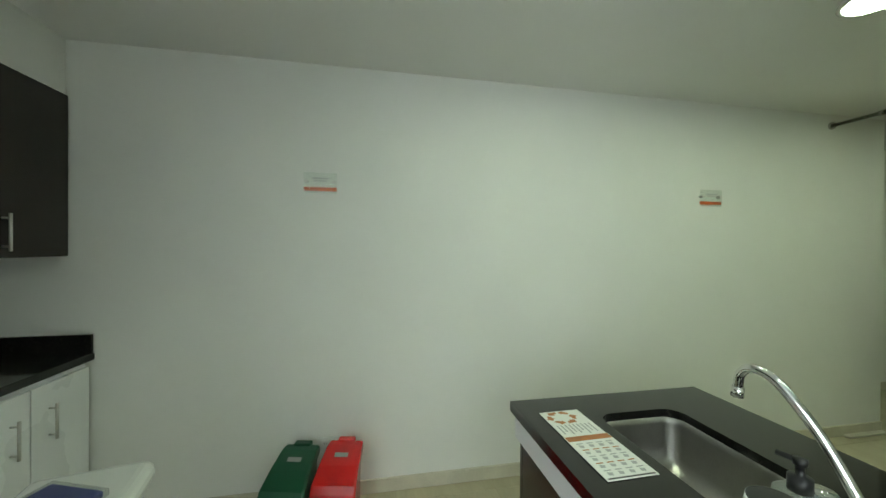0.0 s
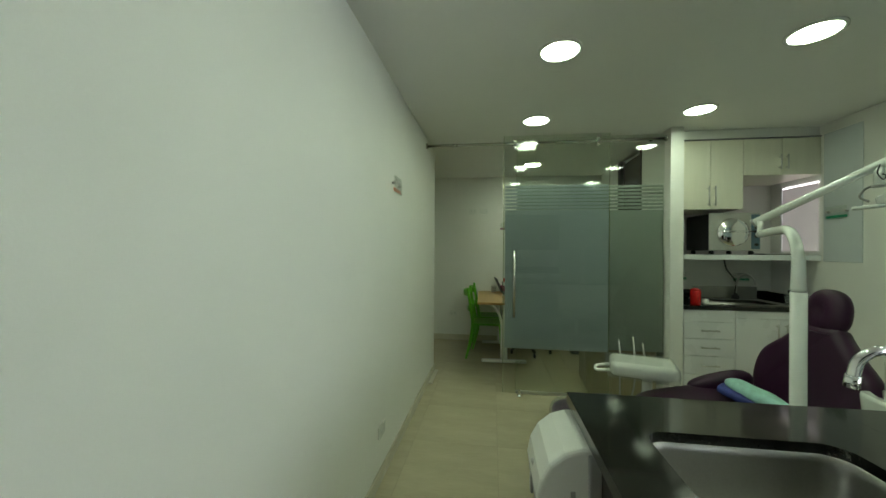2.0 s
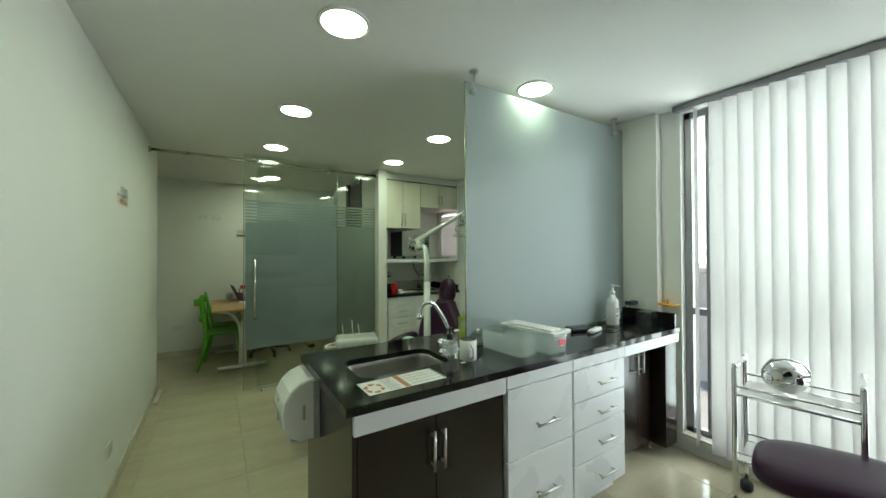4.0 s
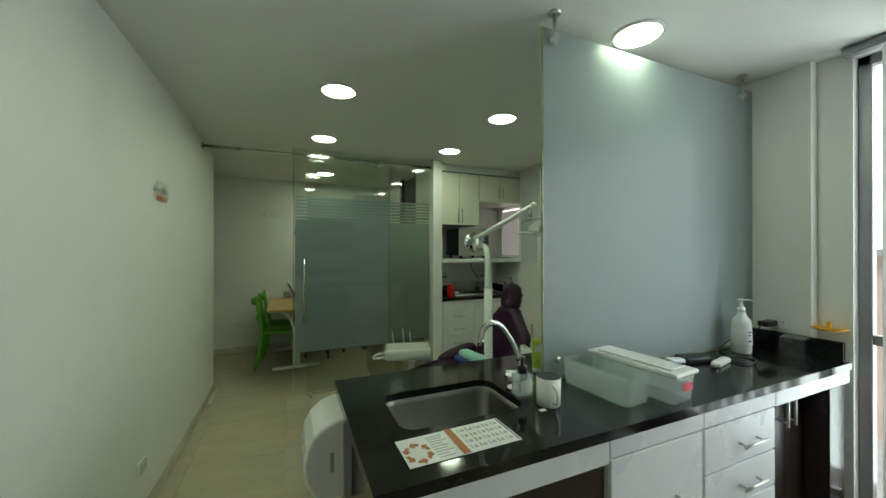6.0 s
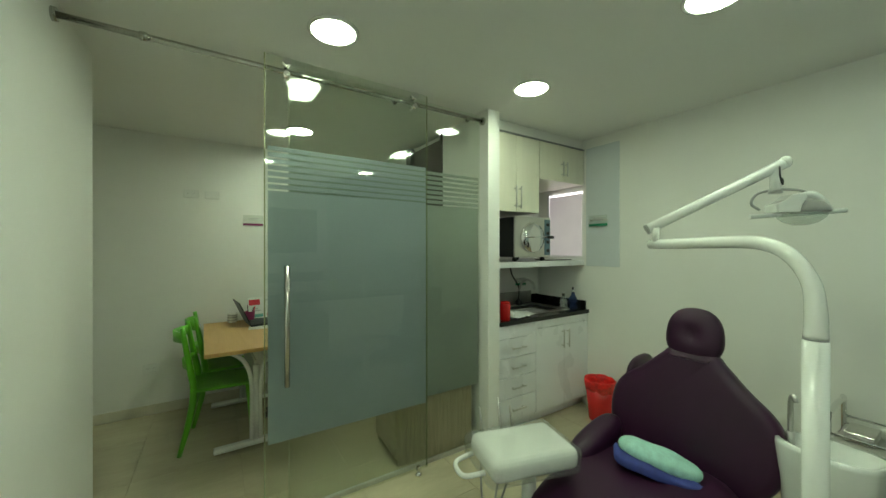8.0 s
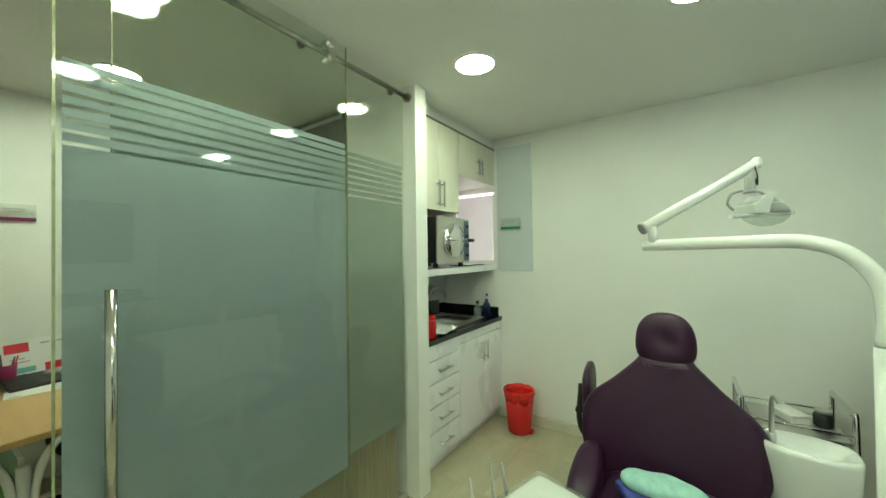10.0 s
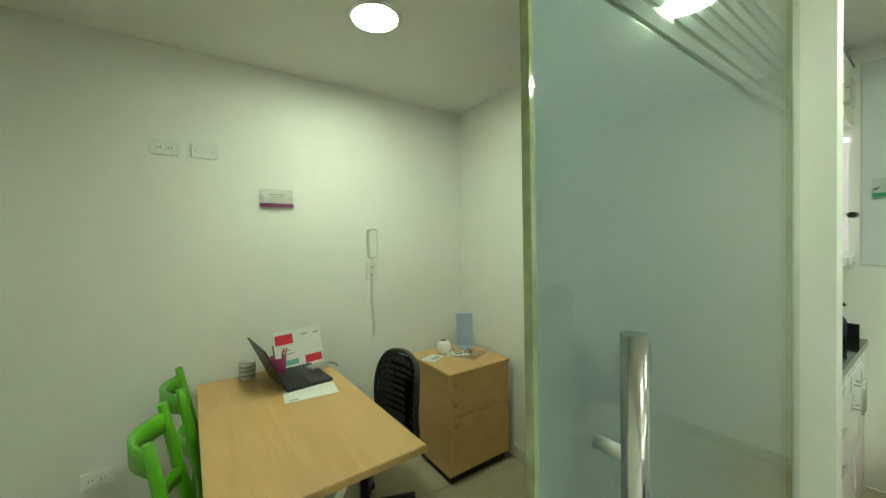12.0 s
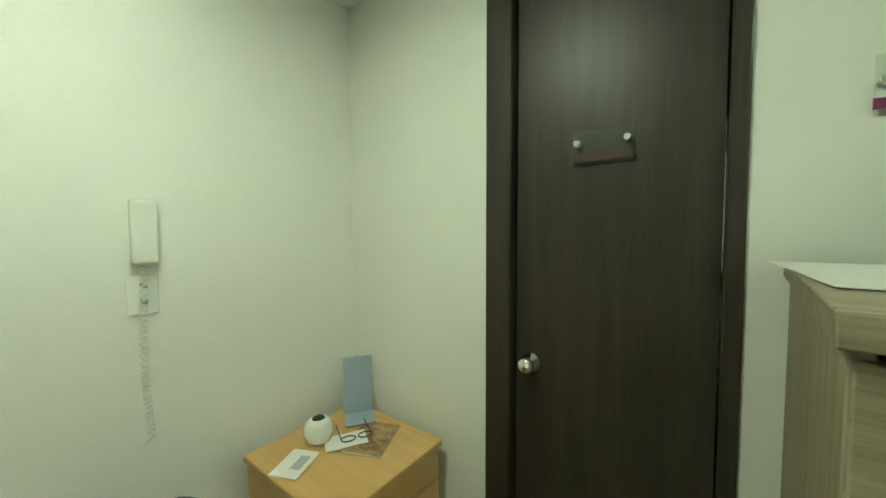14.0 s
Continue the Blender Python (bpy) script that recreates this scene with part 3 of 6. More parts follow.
def faucet_pts(base, tip, top):
    bx, by, bz = base
    tx, ty, tz = tip
    return curve_pts([(bx, by, bz), (bx + (tx - bx) * 0.08, by + (ty - by) * 0.08, bz + (top - bz) * 0.7),
                      (bx + (tx - bx) * 0.5, by + (ty - by) * 0.5, top), (bx + (tx - bx) * 0.92, by + (ty - by) * 0.92, top - 0.035), (tx, ty, tz)], 8)


def rounded_loop(x0, y0, x1, y1, r, n=8):
    pts = []
    for cx, cy, a0 in ((x1 - r, y1 - r, 0), (x0 + r, y1 - r, 90), (x0 + r, y0 + r, 180), (x1 - r, y0 + r, 270)):
        for k in range(n + 1):
            a = radians(a0 + 90 * k / n)
            pts.append((cx + r * math.cos(a), cy + r * math.sin(a)))
    return pts


def bm_slab_with_hole(x0, y0, x1, y1, z0, z1, hole):
    """A worktop slab with one rounded opening through it."""
    b = bmesh.new()
    cx, cy = sum(p[0] for p in hole) / len(hole), sum(p[1] for p in hole) / len(hole)
    outer = []
    for hx, hy in hole:
        dx, dy = hx - cx, hy - cy
        k = min((x1 - cx) / dx if dx > 1e-9 else 1e9, (x0 - cx) / dx if dx < -1e-9 else 1e9,
                (y1 - cy) / dy if dy > 1e-9 else 1e9, (y0 - cy) / dy if dy < -1e-9 else 1e9)
        outer.append([cx + dx * k, cy + dy * k])
    for ex, ey in ((x0, y0), (x0, y1), (x1, y0), (x1, y1)):
        i = min(range(len(outer)), key=lambda j: (outer[j][0] - ex) ** 2 + (outer[j][1] - ey) ** 2)
        outer[i] = [ex, ey]
    n = len(hole)
    it, ib = [b.verts.new((*p, z1)) for p in hole], [b.verts.new((*p, z0)) for p in hole]
    ot, ob = [b.verts.new((*p, z1)) for p in outer], [b.verts.new((*p, z0)) for p in outer]
    for k in range(n):
        j = (k + 1) % n
        b.faces.new((it[k], ot[k], ot[j], it[j]))
        b.faces.new((ib[k], ib[j], ob[j], ob[k]))
        b.faces.new((it[k], it[j], ib[j], ib[k]))
        b.faces.new((ot[k], ob[k], ob[j], ot[j]))
    return b


def bm_bowl(hole, z_top, depth, shrink=0.86, thick=0.004):
    """A pressed sink bowl below a rounded opening."""
    b = bmesh.new()
    cx, cy = sum(p[0] for p in hole) / len(hole), sum(p[1] for p in hole) / len(hole)
    rings = []
    for f, z in ((1.03, 0), (1.0, -0.004), (0.985, -0.02), (0.96, -depth * 0.8), (shrink, -depth * 0.97), (0.5, -depth), (0.08, -depth - 0.006)):
        rings.append([b.verts.new((cx + (x - cx) * f, cy + (y - cy) * f, z_top + z)) for x, y in hole])
    n = len(hole)
    for p, q in zip(rings, rings[1:]):
        for k in range(n):
            b.faces.new((p[k], q[k], q[(k + 1) % n], p[(k + 1) % n])).smooth = True
    b.faces.new(rings[-1])
    bmesh.ops.recalc_face_normals(b, faces=b.faces)
    bmesh.ops.solidify(b, geom=b.faces[:], thickness=thick)
    return b


def drawer_front(unit, x0, x1, z0, z1, y, material, handle=None, out=-1, name="drawer_front"):
    d = part(name, bm_box((x0 + 0.0015, y, z0 + 0.0015), (x1 - 0.0015, y + 0.018, z1 - 0.0015), 0.002, 1), material, unit)
    if handle:
        p, q = handle
        bar_handle(d, (p[0], y, p[1]), (q[0], y, q[1]), (0, 0.03 * out, 0))
    return d


# ---- sink island ----
hole = rounded_loop(1.06, -2.725, 1.53, -2.425, 0.055)
wt = thing("worktop", "black polished granite island worktop with a sink cut-out", "worktop")
part("slab", bm_slab_with_hole(0.912, -2.972, 1.70, -2.186, 0.868, 0.902, hole), GRAN, wt)
part("slab", bm_box((1.7005, -2.972, 0.868), (3.333, -2.186, 0.902)), GRAN, wt)
part("upstand", bm_box((3.305, -2.95, 0.902), (3.333, -2.56, 1.0), 0.003, 1), GRAN, wt)
sk = thing("sink", "satin stainless steel undermount sink bowl in black granite", "sink", pose(0, 0, 0))
part("bowl", bm_bowl(hole, 0.874, 0.16), SINK_STEEL, sk)
part("drain", bm_lathe([(0.035, 0), (0.035, 0.004), (0.026, 0.005), (0.024, 0.001)], 20, (1.295, -2.575, 0.712)), CHROME, sk)

u1 = thing("sink_cabinet", "dark wenge base cabinet with two doors under a white apron", "cabinet")
part("side_panel", bm_box((0.942, -2.945, 0.07), (0.962, -2.22, 0.868), 0.002, 1), DARK_LAM, u1)
part("body", bm_box((0.962, -2.925, 0.07), (1.668, -2.22, 0.70)), DARK_LAM, u1)
part("plinth", bm_box((0.97, -2.88, 0), (1.66, -2.26, 0.07)), DARK_LAM, u1)
part("apron", bm_box((0.944, -2.965, 0.790), (1.668, -2.945, 0.868), 0.002, 1), WHITE_LAM, u1, "white laminate apron strip")
drawer_front(u1, 0.962, 1.297, 0.09, 0.786, -2.945, DARK_LAM, ((1.273, 0.568), (1.273, 0.726)), name="cabinet_door")
drawer_front(u1, 1.297, 1.668, 0.09, 0.786, -2.945, DARK_LAM, ((1.322, 0.568), (1.322, 0.726)), name="cabinet_door")

u2 = thing("drawer_unit", "white laminate base unit with two deep drawers", "cabinet")
part("body", bm_box((1.672, -2.945, 0.07), (2.148, -2.22, 0.866)), WHITE_LAM, u2)
part("apron", bm_box((1.672, -2.965, 0.805), (2.148, -2.9455, 0.866), 0.002, 1), WHITE_LAM, u2)
drawer_front(u2, 1.675, 2.143, 0.462, 0.80, -2.964, WHITE_LAM, ((1.85, 0.60), (2.01, 0.60)))
drawer_front(u2, 1.675, 2.143, 0.09, 0.459, -2.964, WHITE_LAM, ((1.85, 0.26), (2.01, 0.26)))
u3 = thing("drawer_unit", "white laminate base unit with four shallow drawers", "cabinet")
part("body", bm_box((2.152, -2.945, 0.07), (2.64, -2.22, 0.866)), WHITE_LAM, u3)
part("apron", bm_box((2.152, -2.965, 0.805), (2.64, -2.9455, 0.866), 0.002, 1), WHITE_LAM, u3)
for z0, z1 in ((0.625, 0.80), (0.472, 0.622), (0.285, 0.469), (0.09, 0.282)):
    zc = (z0 + z1) / 2
    drawer_front(u3, 2.155, 2.637, z0, z1, -2.964, WHITE_LAM, ((2.355, zc - 0.01), (2.515, zc - 0.01)))
for u, (xa, xb) in ((u2, (1.70, 2.12)), (u3, (2.18, 2.61))):
    part("plinth", bm_box((xa, -2.90, 0), (xb, -2.26, 0.07)), WHITE_LAM, u)
u4 = thing("base_cabinet", "dark wenge base cabinet, set back, with steel bar handles", "cabinet")
part("apron", bm_box((2.644, -2.965, 0.80), (3.333, -2.945, 0.866), 0.002, 1), WHITE_LAM, u4, "white laminate apron strip")
part("body", bm_box((2.644, -2.83, 0.09), (3.333, -2.22, 0.866)), DARK_LAM, u4)
drawer_front(u4, 2.646, 2.985, 0.09, 0.795, -2.85, DARK_LAM, ((2.95, 0.61), (2.95, 0.75)), name="cabinet_door")
drawer_front(u4, 2.985, 3.18, 0.09, 0.795, -2.85, DARK_LAM, ((3.02, 0.61), (3.02, 0.75)), name="cabinet_door")
part("side_panel", bm_box((3.18, -2.945, 0.07), (3.333, -2.83, 0.80), 0.002, 1), DARK_LAM, u4)
for x in (2.75, 3.22):
    part("foot", bm_lathe([(0.025, 0), (0.025, 0.01), (0.012, 0.02), (0.012, 0.09)], 14, (x, -2.80, 0)), CHROME, u4)

fc = thing("faucet", "chrome gooseneck faucet with a clear knob at the sink", "faucet", pose(1.655, -2.56, 0.902))
part("spout", bm_tube(curve_pts([(0, 0, 0), (-0.022, -0.004, 0.07), (-0.075, -0.014, 0.17), (-0.125, -0.025, 0.24), (-0.165, -0.032, 0.277), (-0.205, -0.034, 0.281), (-0.232, -0.030, 0.258), (-0.240, -0.027, 0.222)], 6), 0.0105, 14), CHROME, fc)
part("aerator", bm_tube([(-0.239, -0.027, 0.226), (-0.242, -0.026, 0.200)], 0.013, 14), CHROME, fc)
part("base", bm_lathe([(0.028, 0), (0.028, 0.008), (0.018, 0.014), (0.016, 0.04)], 20), CHROME, fc)
kb = part("knob", bm_lathe([(0.026, 0.0), (0.024, 0.012), (0.014, 0.02), (0.016, 0.03), (0.030, 0.04), (0.033, 0.062), (0.026, 0.074), (0.001, 0.077)], 9), CHROME, fc, "faceted knob")
kb.location = (-0.085, -0.012, 0)

lf = thing("leaflet", "folded white paper leaflet with brown prints on the worktop", "leaflet", pose(1.196, -2.839, 0.9035, 0, 0, 1))
b = bm_box((-0.176, -0.07, 0), (-0.020, 0.07, 0.0012))
bm_box((-0.020, -0.072, 0.0003), (0.177, 0.072, 0.0016), bm=b)
part("sheet", b, PAPER, lf)
part("band", bm_box((-0.018, -0.070, 0.0018), (0.006, 0.070, 0.0022)), PRINT_BROWN, lf, "orange-brown printed band")
for k in range(6):
    a = 2 * math.pi * k / 6 + 0.4
    arrow = [(-0.132 + 0.034 * math.cos(a + u) * w, -0.012 + 0.042 * math.sin(a + u) * w) for u, w in ((-0.30, 0.85), (0.15, 0.78), (0.20, 0.62), (0.55, 1.0), (0.20, 1.35), (0.15, 1.18), (-0.30, 1.15))]
    part("picture", bm_extrude(arrow, 0.0005, "z", 0.0013), PRINT_BROWN, lf)
for j in range(9):
    part("text_bar", bm_box((-0.086, -0.058 + 0.0135 * j, 0.0013), (-0.086 + (0.05, 0.038, 0.056, 0.044)[j % 4], -0.053 + 0.0135 * j, 0.0017)), PRINT_GREY, lf)
for i in range(5):
    for j in range(4):
        x, y = 0.018 + 0.030 * i, -0.056 + 0.031 * j
        part("text_bar", bm_box((x, y, 0.0018), (x + 0.004, y + 0.020, 0.0021)), PRINT_BROWN if i % 2 else PRINT_GREY, lf)
        part("picture", bm_extrude([(x + 0.008, y + 0.003), (x + 0.020, y + 0.001), (x + 0.022, y + 0.013), (x + 0.012, y + 0.017)], 0.0004, "z", 0.0018), PRINT_GREY, lf)
part("footer", bm_box((0.168, -0.066, 0.0018), (0.173, 0.066, 0.0021)), INK, lf)

so = thing("soap_dispenser", "clear square soap bottle with a black pump", "soap bottle", pose(1.575, -2.632, 0.9025))
part("bottle", bm_box((-0.036, -0.026, 0), (0.036, 0.026, 0.085), 0.008, 3), PLASTIC_CLEAR, so)
part("label", bm_box((-0.026, -0.0275, 0.015), (0.026, -0.0265, 0.06)), PAPER, so)
part("collar", bm_lathe([(0.02, 0.085), (0.02, 0.112), (0.008, 0.115), (0.007, 0.135), (0.012, 0.136), (0.012, 0.148), (0.001, 0.149)], 16), BLACK_PLASTIC, so)
part("nozzle", bm_tube([(0, 0, 0.142), (-0.035, -0.01, 0.142)], 0.006, 8), BLACK_PLASTIC, so)
mg = thing("mug", "white mug with a black inside and a tea bag tag", "mug", pose(1.612, -2.742, 0.9025))
part("cup", bm_lathe([(0.041, 0.0), (0.044, 0.004), (0.044, 0.102), (0.0415, 0.102), (0.0405, 0.008)], 28), CERAMIC, mg)
part("inside", bm_lathe([(0.001, 0.009), (0.0400, 0.0095), (0.0409, 0.1035), (0.0432, 0.1035), (0.0432, 0.1028)], 28), BLACK_PLASTIC, mg, "black glazed inside and rim")
part("handle", bm_tube(curve_pts([(-0.012, -0.041, 0.02), (-0.018, -0.068, 0.032), (-0.018, -0.068, 0.070), (-0.012, -0.041, 0.084)], 5), 0.006, 8), CERAMIC, mg)
part("tea_string", bm_tube(curve_pts([(-0.030, -0.032, 0.102), (-0.036, -0.036, 0.06), (-0.044, -0.034, 0.02)], 5), 0.0007, 5), PAPER, mg)
part("tea_tag", bm_box((-0.068, -0.042, 0.0005), (-0.042, -0.026, 0.002)), PAPER, mg, "small white paper tag")

tu = thing("cream_tube", "lime green cream tube standing on its cap", "tube", pose(1.79, -2.45, 0.9025))
part("cap", bm_lathe([(0.02, 0), (0.02, 0.022), (0.018, 0.024)], 16), WHITE_PLASTIC, tu)
bmt = bmesh.new()
rings = []
for i in range(7):
    t = i / 6
    ax, ay = 0.021 + 0.013 * t, 0.021 * (1 - t) + 0.002
    rings.append([bmt.verts.new((ax * math.cos(a), ay * math.sin(a), 0.024 + 0.135 * t)) for a in (2 * math.pi * k / 16 for k in range(16))])
for p, q in zip(rings, rings[1:]):
    for k in range(16):
        bmt.faces.new((p[k], p[(k + 1) % 16], q[(k + 1) % 16], q[k])).smooth = True
bmt.faces.new(rings[-1])
part("body", bmt, CREAM_TUBE, tu)
part("label", bm_box((-0.024, -0.016, 0.10), (0.024, -0.0145, 0.13)), PAPER, tu)


def food_box(m, l, w, h, lid, label):
    t = thing("plastic_box", label, "box", m)
    b = bmesh.new()
    rings = []
    for f, z, ins in ((0.93, 0, 0), (1.0, h, 0), (0.985, h, 1), (0.915, 0.003, 1)):
        rings.append([b.verts.new((x * f, y * f, z)) for x, y in rounded_loop(-l / 2, -w / 2, l / 2, w / 2, 0.02, 4)])
    n = len(rings[0])
    for p, q in zip(rings, rings[1:]):
        for k in range(n):
            b.faces.new((p[k], p[(k + 1) % n], q[(k + 1) % n], q[k]))
    b.faces.new(rings[0][::-1])
    b.faces.new(rings[-1])
    part("tub", b, PLASTIC_CLEAR, t)
    if lid:
        b = bm_box((-l / 2 - 0.006, -w / 2 - 0.006, h + 0.001), (l / 2 + 0.006, w / 2 + 0.006, h + 0.018), 0.006, 2)
        bm_box((-l / 2 + 0.03, -w / 2 + 0.02, h + 0.019), (l / 2 - 0.03, w / 2 - 0.02, h + 0.024), 0.003, 1, b)
        part("lid", b, WHITE_PLASTIC, t, "translucent white lid")
    return t


food_box(pose(1.897, -2.735, 0.9025, 0, 0, 94), 0.315, 0.14, 0.105, False, "open clear plastic box on the granite worktop")
fb = food_box(pose(2.068, -2.757, 0.9025, 0, 0, 95), 0.375, 0.14, 0.10, True, "lidded clear plastic box with a red tag")
part("tag", bm_box((-0.193, -0.028, 0.05), (-0.1905, 0.028, 0.078)), PRINT_RED, fb, "small red tag")
pb = thing("pump_bottle", "white pump bottle with a printed label", "pump bottle", pose(3.035, -2.645, 0.9025))
part("bottle", bm_lathe([(0.042, 0), (0.046, 0.006), (0.046, 0.165), (0.040, 0.185), (0.022, 0.205), (0.018, 0.225)], 28), WHITE_PLASTIC, pb)
part("pump", bm_lathe([(0.019, 0.225), (0.019, 0.248), (0.008, 0.252), (0.008, 0.285), (0.014, 0.287), (0.014, 0.297), (0.001, 0.298)], 16), WHITE_PLASTIC, pb)
part("spout", bm_tube([(0, 0, 0.292), (0.03, -0.03, 0.290), (0.036, -0.036, 0.284)], 0.0055, 8), WHITE_PLASTIC, pb)
part("label", bm_lathe([(0.0463, 0.05), (0.0465, 0.051), (0.0465, 0.13), (0.0463, 0.131)], 28), PAPER, pb)
for z, w in ((0.118, 0.022), (0.10, 0.016), (0.068, 0.024)):
    part("text_bar", bm_box((-w / 2 - 0.012, -0.0475, z), (w / 2 - 0.012, -0.0445, z + 0.008)), INK, pb)
hp = thing("curing_lamp", "white handheld device with a black cable", "device", pose(2.70, -2.725, 0.9025, 0, 0, 12))
part("body", bm_box((-0.075, -0.022, 0), (0.075, 0.022, 0.026), 0.011, 3), WHITE_PLASTIC, hp)
part("nose", bm_box((-0.105, -0.014, 0.004), (-0.07, 0.014, 0.02), 0.006, 2), GREY_PLASTIC, hp)
part("cable", bm_tube(curve_pts([(0.075, 0, 0.012), (0.16, 0.02, 0.006), (0.25, -0.02, 0.006), (0.20, -0.09, 0.006), (0.08, -0.07, 0.006), (0.14, 0.05, 0.007), (0.32, 0.09, 0.02), (0.44, 0.0, 0.13)], 8), 0.0032, 6), BLACK_PLASTIC, hp, "black cable")
rm = thing("scaler_handpiece", "grey and white handheld device lying on the worktop", "device", pose(2.555, -2.625, 0.9025, 0, 0, -14))
part("body", bm_box((-0.08, -0.025, 0), (0.08, 0.025, 0.022), 0.009, 3), WHITE_PLASTIC, rm)
part("grip", bm_box((0.0, -0.034, 0.0), (0.15, 0.05, 0.030), 0.01, 2), BLACK_PLASTIC, rm)
ad = thing("power_adapter", "black power adapter plugged into the wall socket", "adapter", pose(3.30, -2.66, 1.045))
part("body", bm_box((-0.09, -0.025, -0.012), (0.02, 0.025, 0.018), 0.006, 2), BLACK_PLASTIC, ad)
part("cable", bm_tube(curve_pts([(-0.09, 0, 0), (-0.13, 0.0, -0.02), (-0.11, 0.04, -0.09), (-0.07, 0.05, -0.13)], 6), 0.003, 6), BLACK_PLASTIC, ad)
sh = thing("acrylic_stand", "clear acrylic stand on the granite worktop", "stand", pose(3.225, -2.80, 0.9025, 0, 0, 8))
b = bm_box((-0.07, -0.05, 0), (0.07, 0.05, 0.004))
bm_box((-0.07, -0.05, 0.004), (-0.066, 0.05, 0.10), bm=b)
bm_box((-0.07, -0.05, 0.10), (0.05, 0.05, 0.104), bm=b)
part("shell", b, ACRYLIC, sh)
yl = thing("yellow_tray", "small yellow plastic holder fixed to the column", "holder", pose(3.36, -2.88, 1.045))
part("dish", bm_lathe([(0.001, -0.003), (0.05, 0), (0.075, 0.014), (0.07, 0.016), (0.045, 0.006), (0.001, 0.004)], 20), YELLOW, yl)
part("clip", bm_box((-0.01, -0.008, 0.01), (0.01, 0.008, 0.045), 0.003, 1), YELLOW, yl)

dp = thing("towel_dispenser", "white plastic paper towel dispenser on the cabinet end", "dispenser", pose(0.942, -2.34, 0.575))
prof = [(0, 0), (-0.085, 0.0), (-0.135, 0.03), (-0.158, 0.08), (-0.165, 0.14), (-0.155, 0.19), (-0.13, 0.235), (-0.09, 0.268), (-0.045, 0.283), (0, 0.285)]
part("shell", bm_extrude(prof, 0.25, "y", -0.125, 0.012), WHITE_PLASTIC, dp)
part("back_plate", bm_box((-0.03, -0.142, 0.005), (0.0, 0.142, 0.27), 0.003, 1), GREY_PLASTIC, dp)
part("window_slot", bm_box((-0.075, -0.1275, 0.10), (-0.062, -0.1252, 0.17), 0.001, 1), GREY_PLASTIC, dp)
part("lock", bm_tube([(-0.163, 0, 0.165), (-0.150, 0, 0.17)], 0.012, 12), GREY_PLASTIC, dp)
part("view_window", bm_box((-0.168, -0.012, 0.075), (-0.158, 0.012, 0.135), 0.004, 2), GREY_PLASTIC, dp, "dark slot in the cover")
part("cover_lip", bm_box((-0.12, -0.10, -0.004), (-0.03, 0.10, 0.004), 0.003, 1), GREY_PLASTIC, dp)

sp = tagged(new("screen_panel"), "large frosted glass screen standing over the island worktop", "glass screen", kind="structure")
part("pane", bm_box((1.742, -2.556, 0.915), (3.333, -2.546, 2.440)), PANEL_FROST, sp)
part("edge", bm_box((1.7385, -2.5565, 0.915), (1.742, -2.5455, 2.440)), GLASS_EDGE, sp)
for x in (1.787, 3.19):
    hg = part("hanger", bm_tube([(x, -2.575, 2.36), (x, -2.575, 2.5)], 0.008, 12), STEEL, sp)
    part("ceiling_disc", bm_lathe([(0.028, 0), (0.028, -0.008), (0.02, -0.012)], 20, (x, -2.575, 2.5)), STEEL, hg)
    part("clamp", bm_tube([(x, -2.59, 2.385), (x, -2.53, 2.385)], 0.014, 14), STEEL, hg)
for x in (1.825, 3.2):
    part("clip", bm_tube([(x, -2.575, 0.985), (x, -2.53, 0.985)], 0.014, 14), STEEL, sp)
part("foot_channel", bm_box((1.742, -2.565, 0.9025), (3.30, -2.537, 0.915)), GLASS_EDGE, sp)


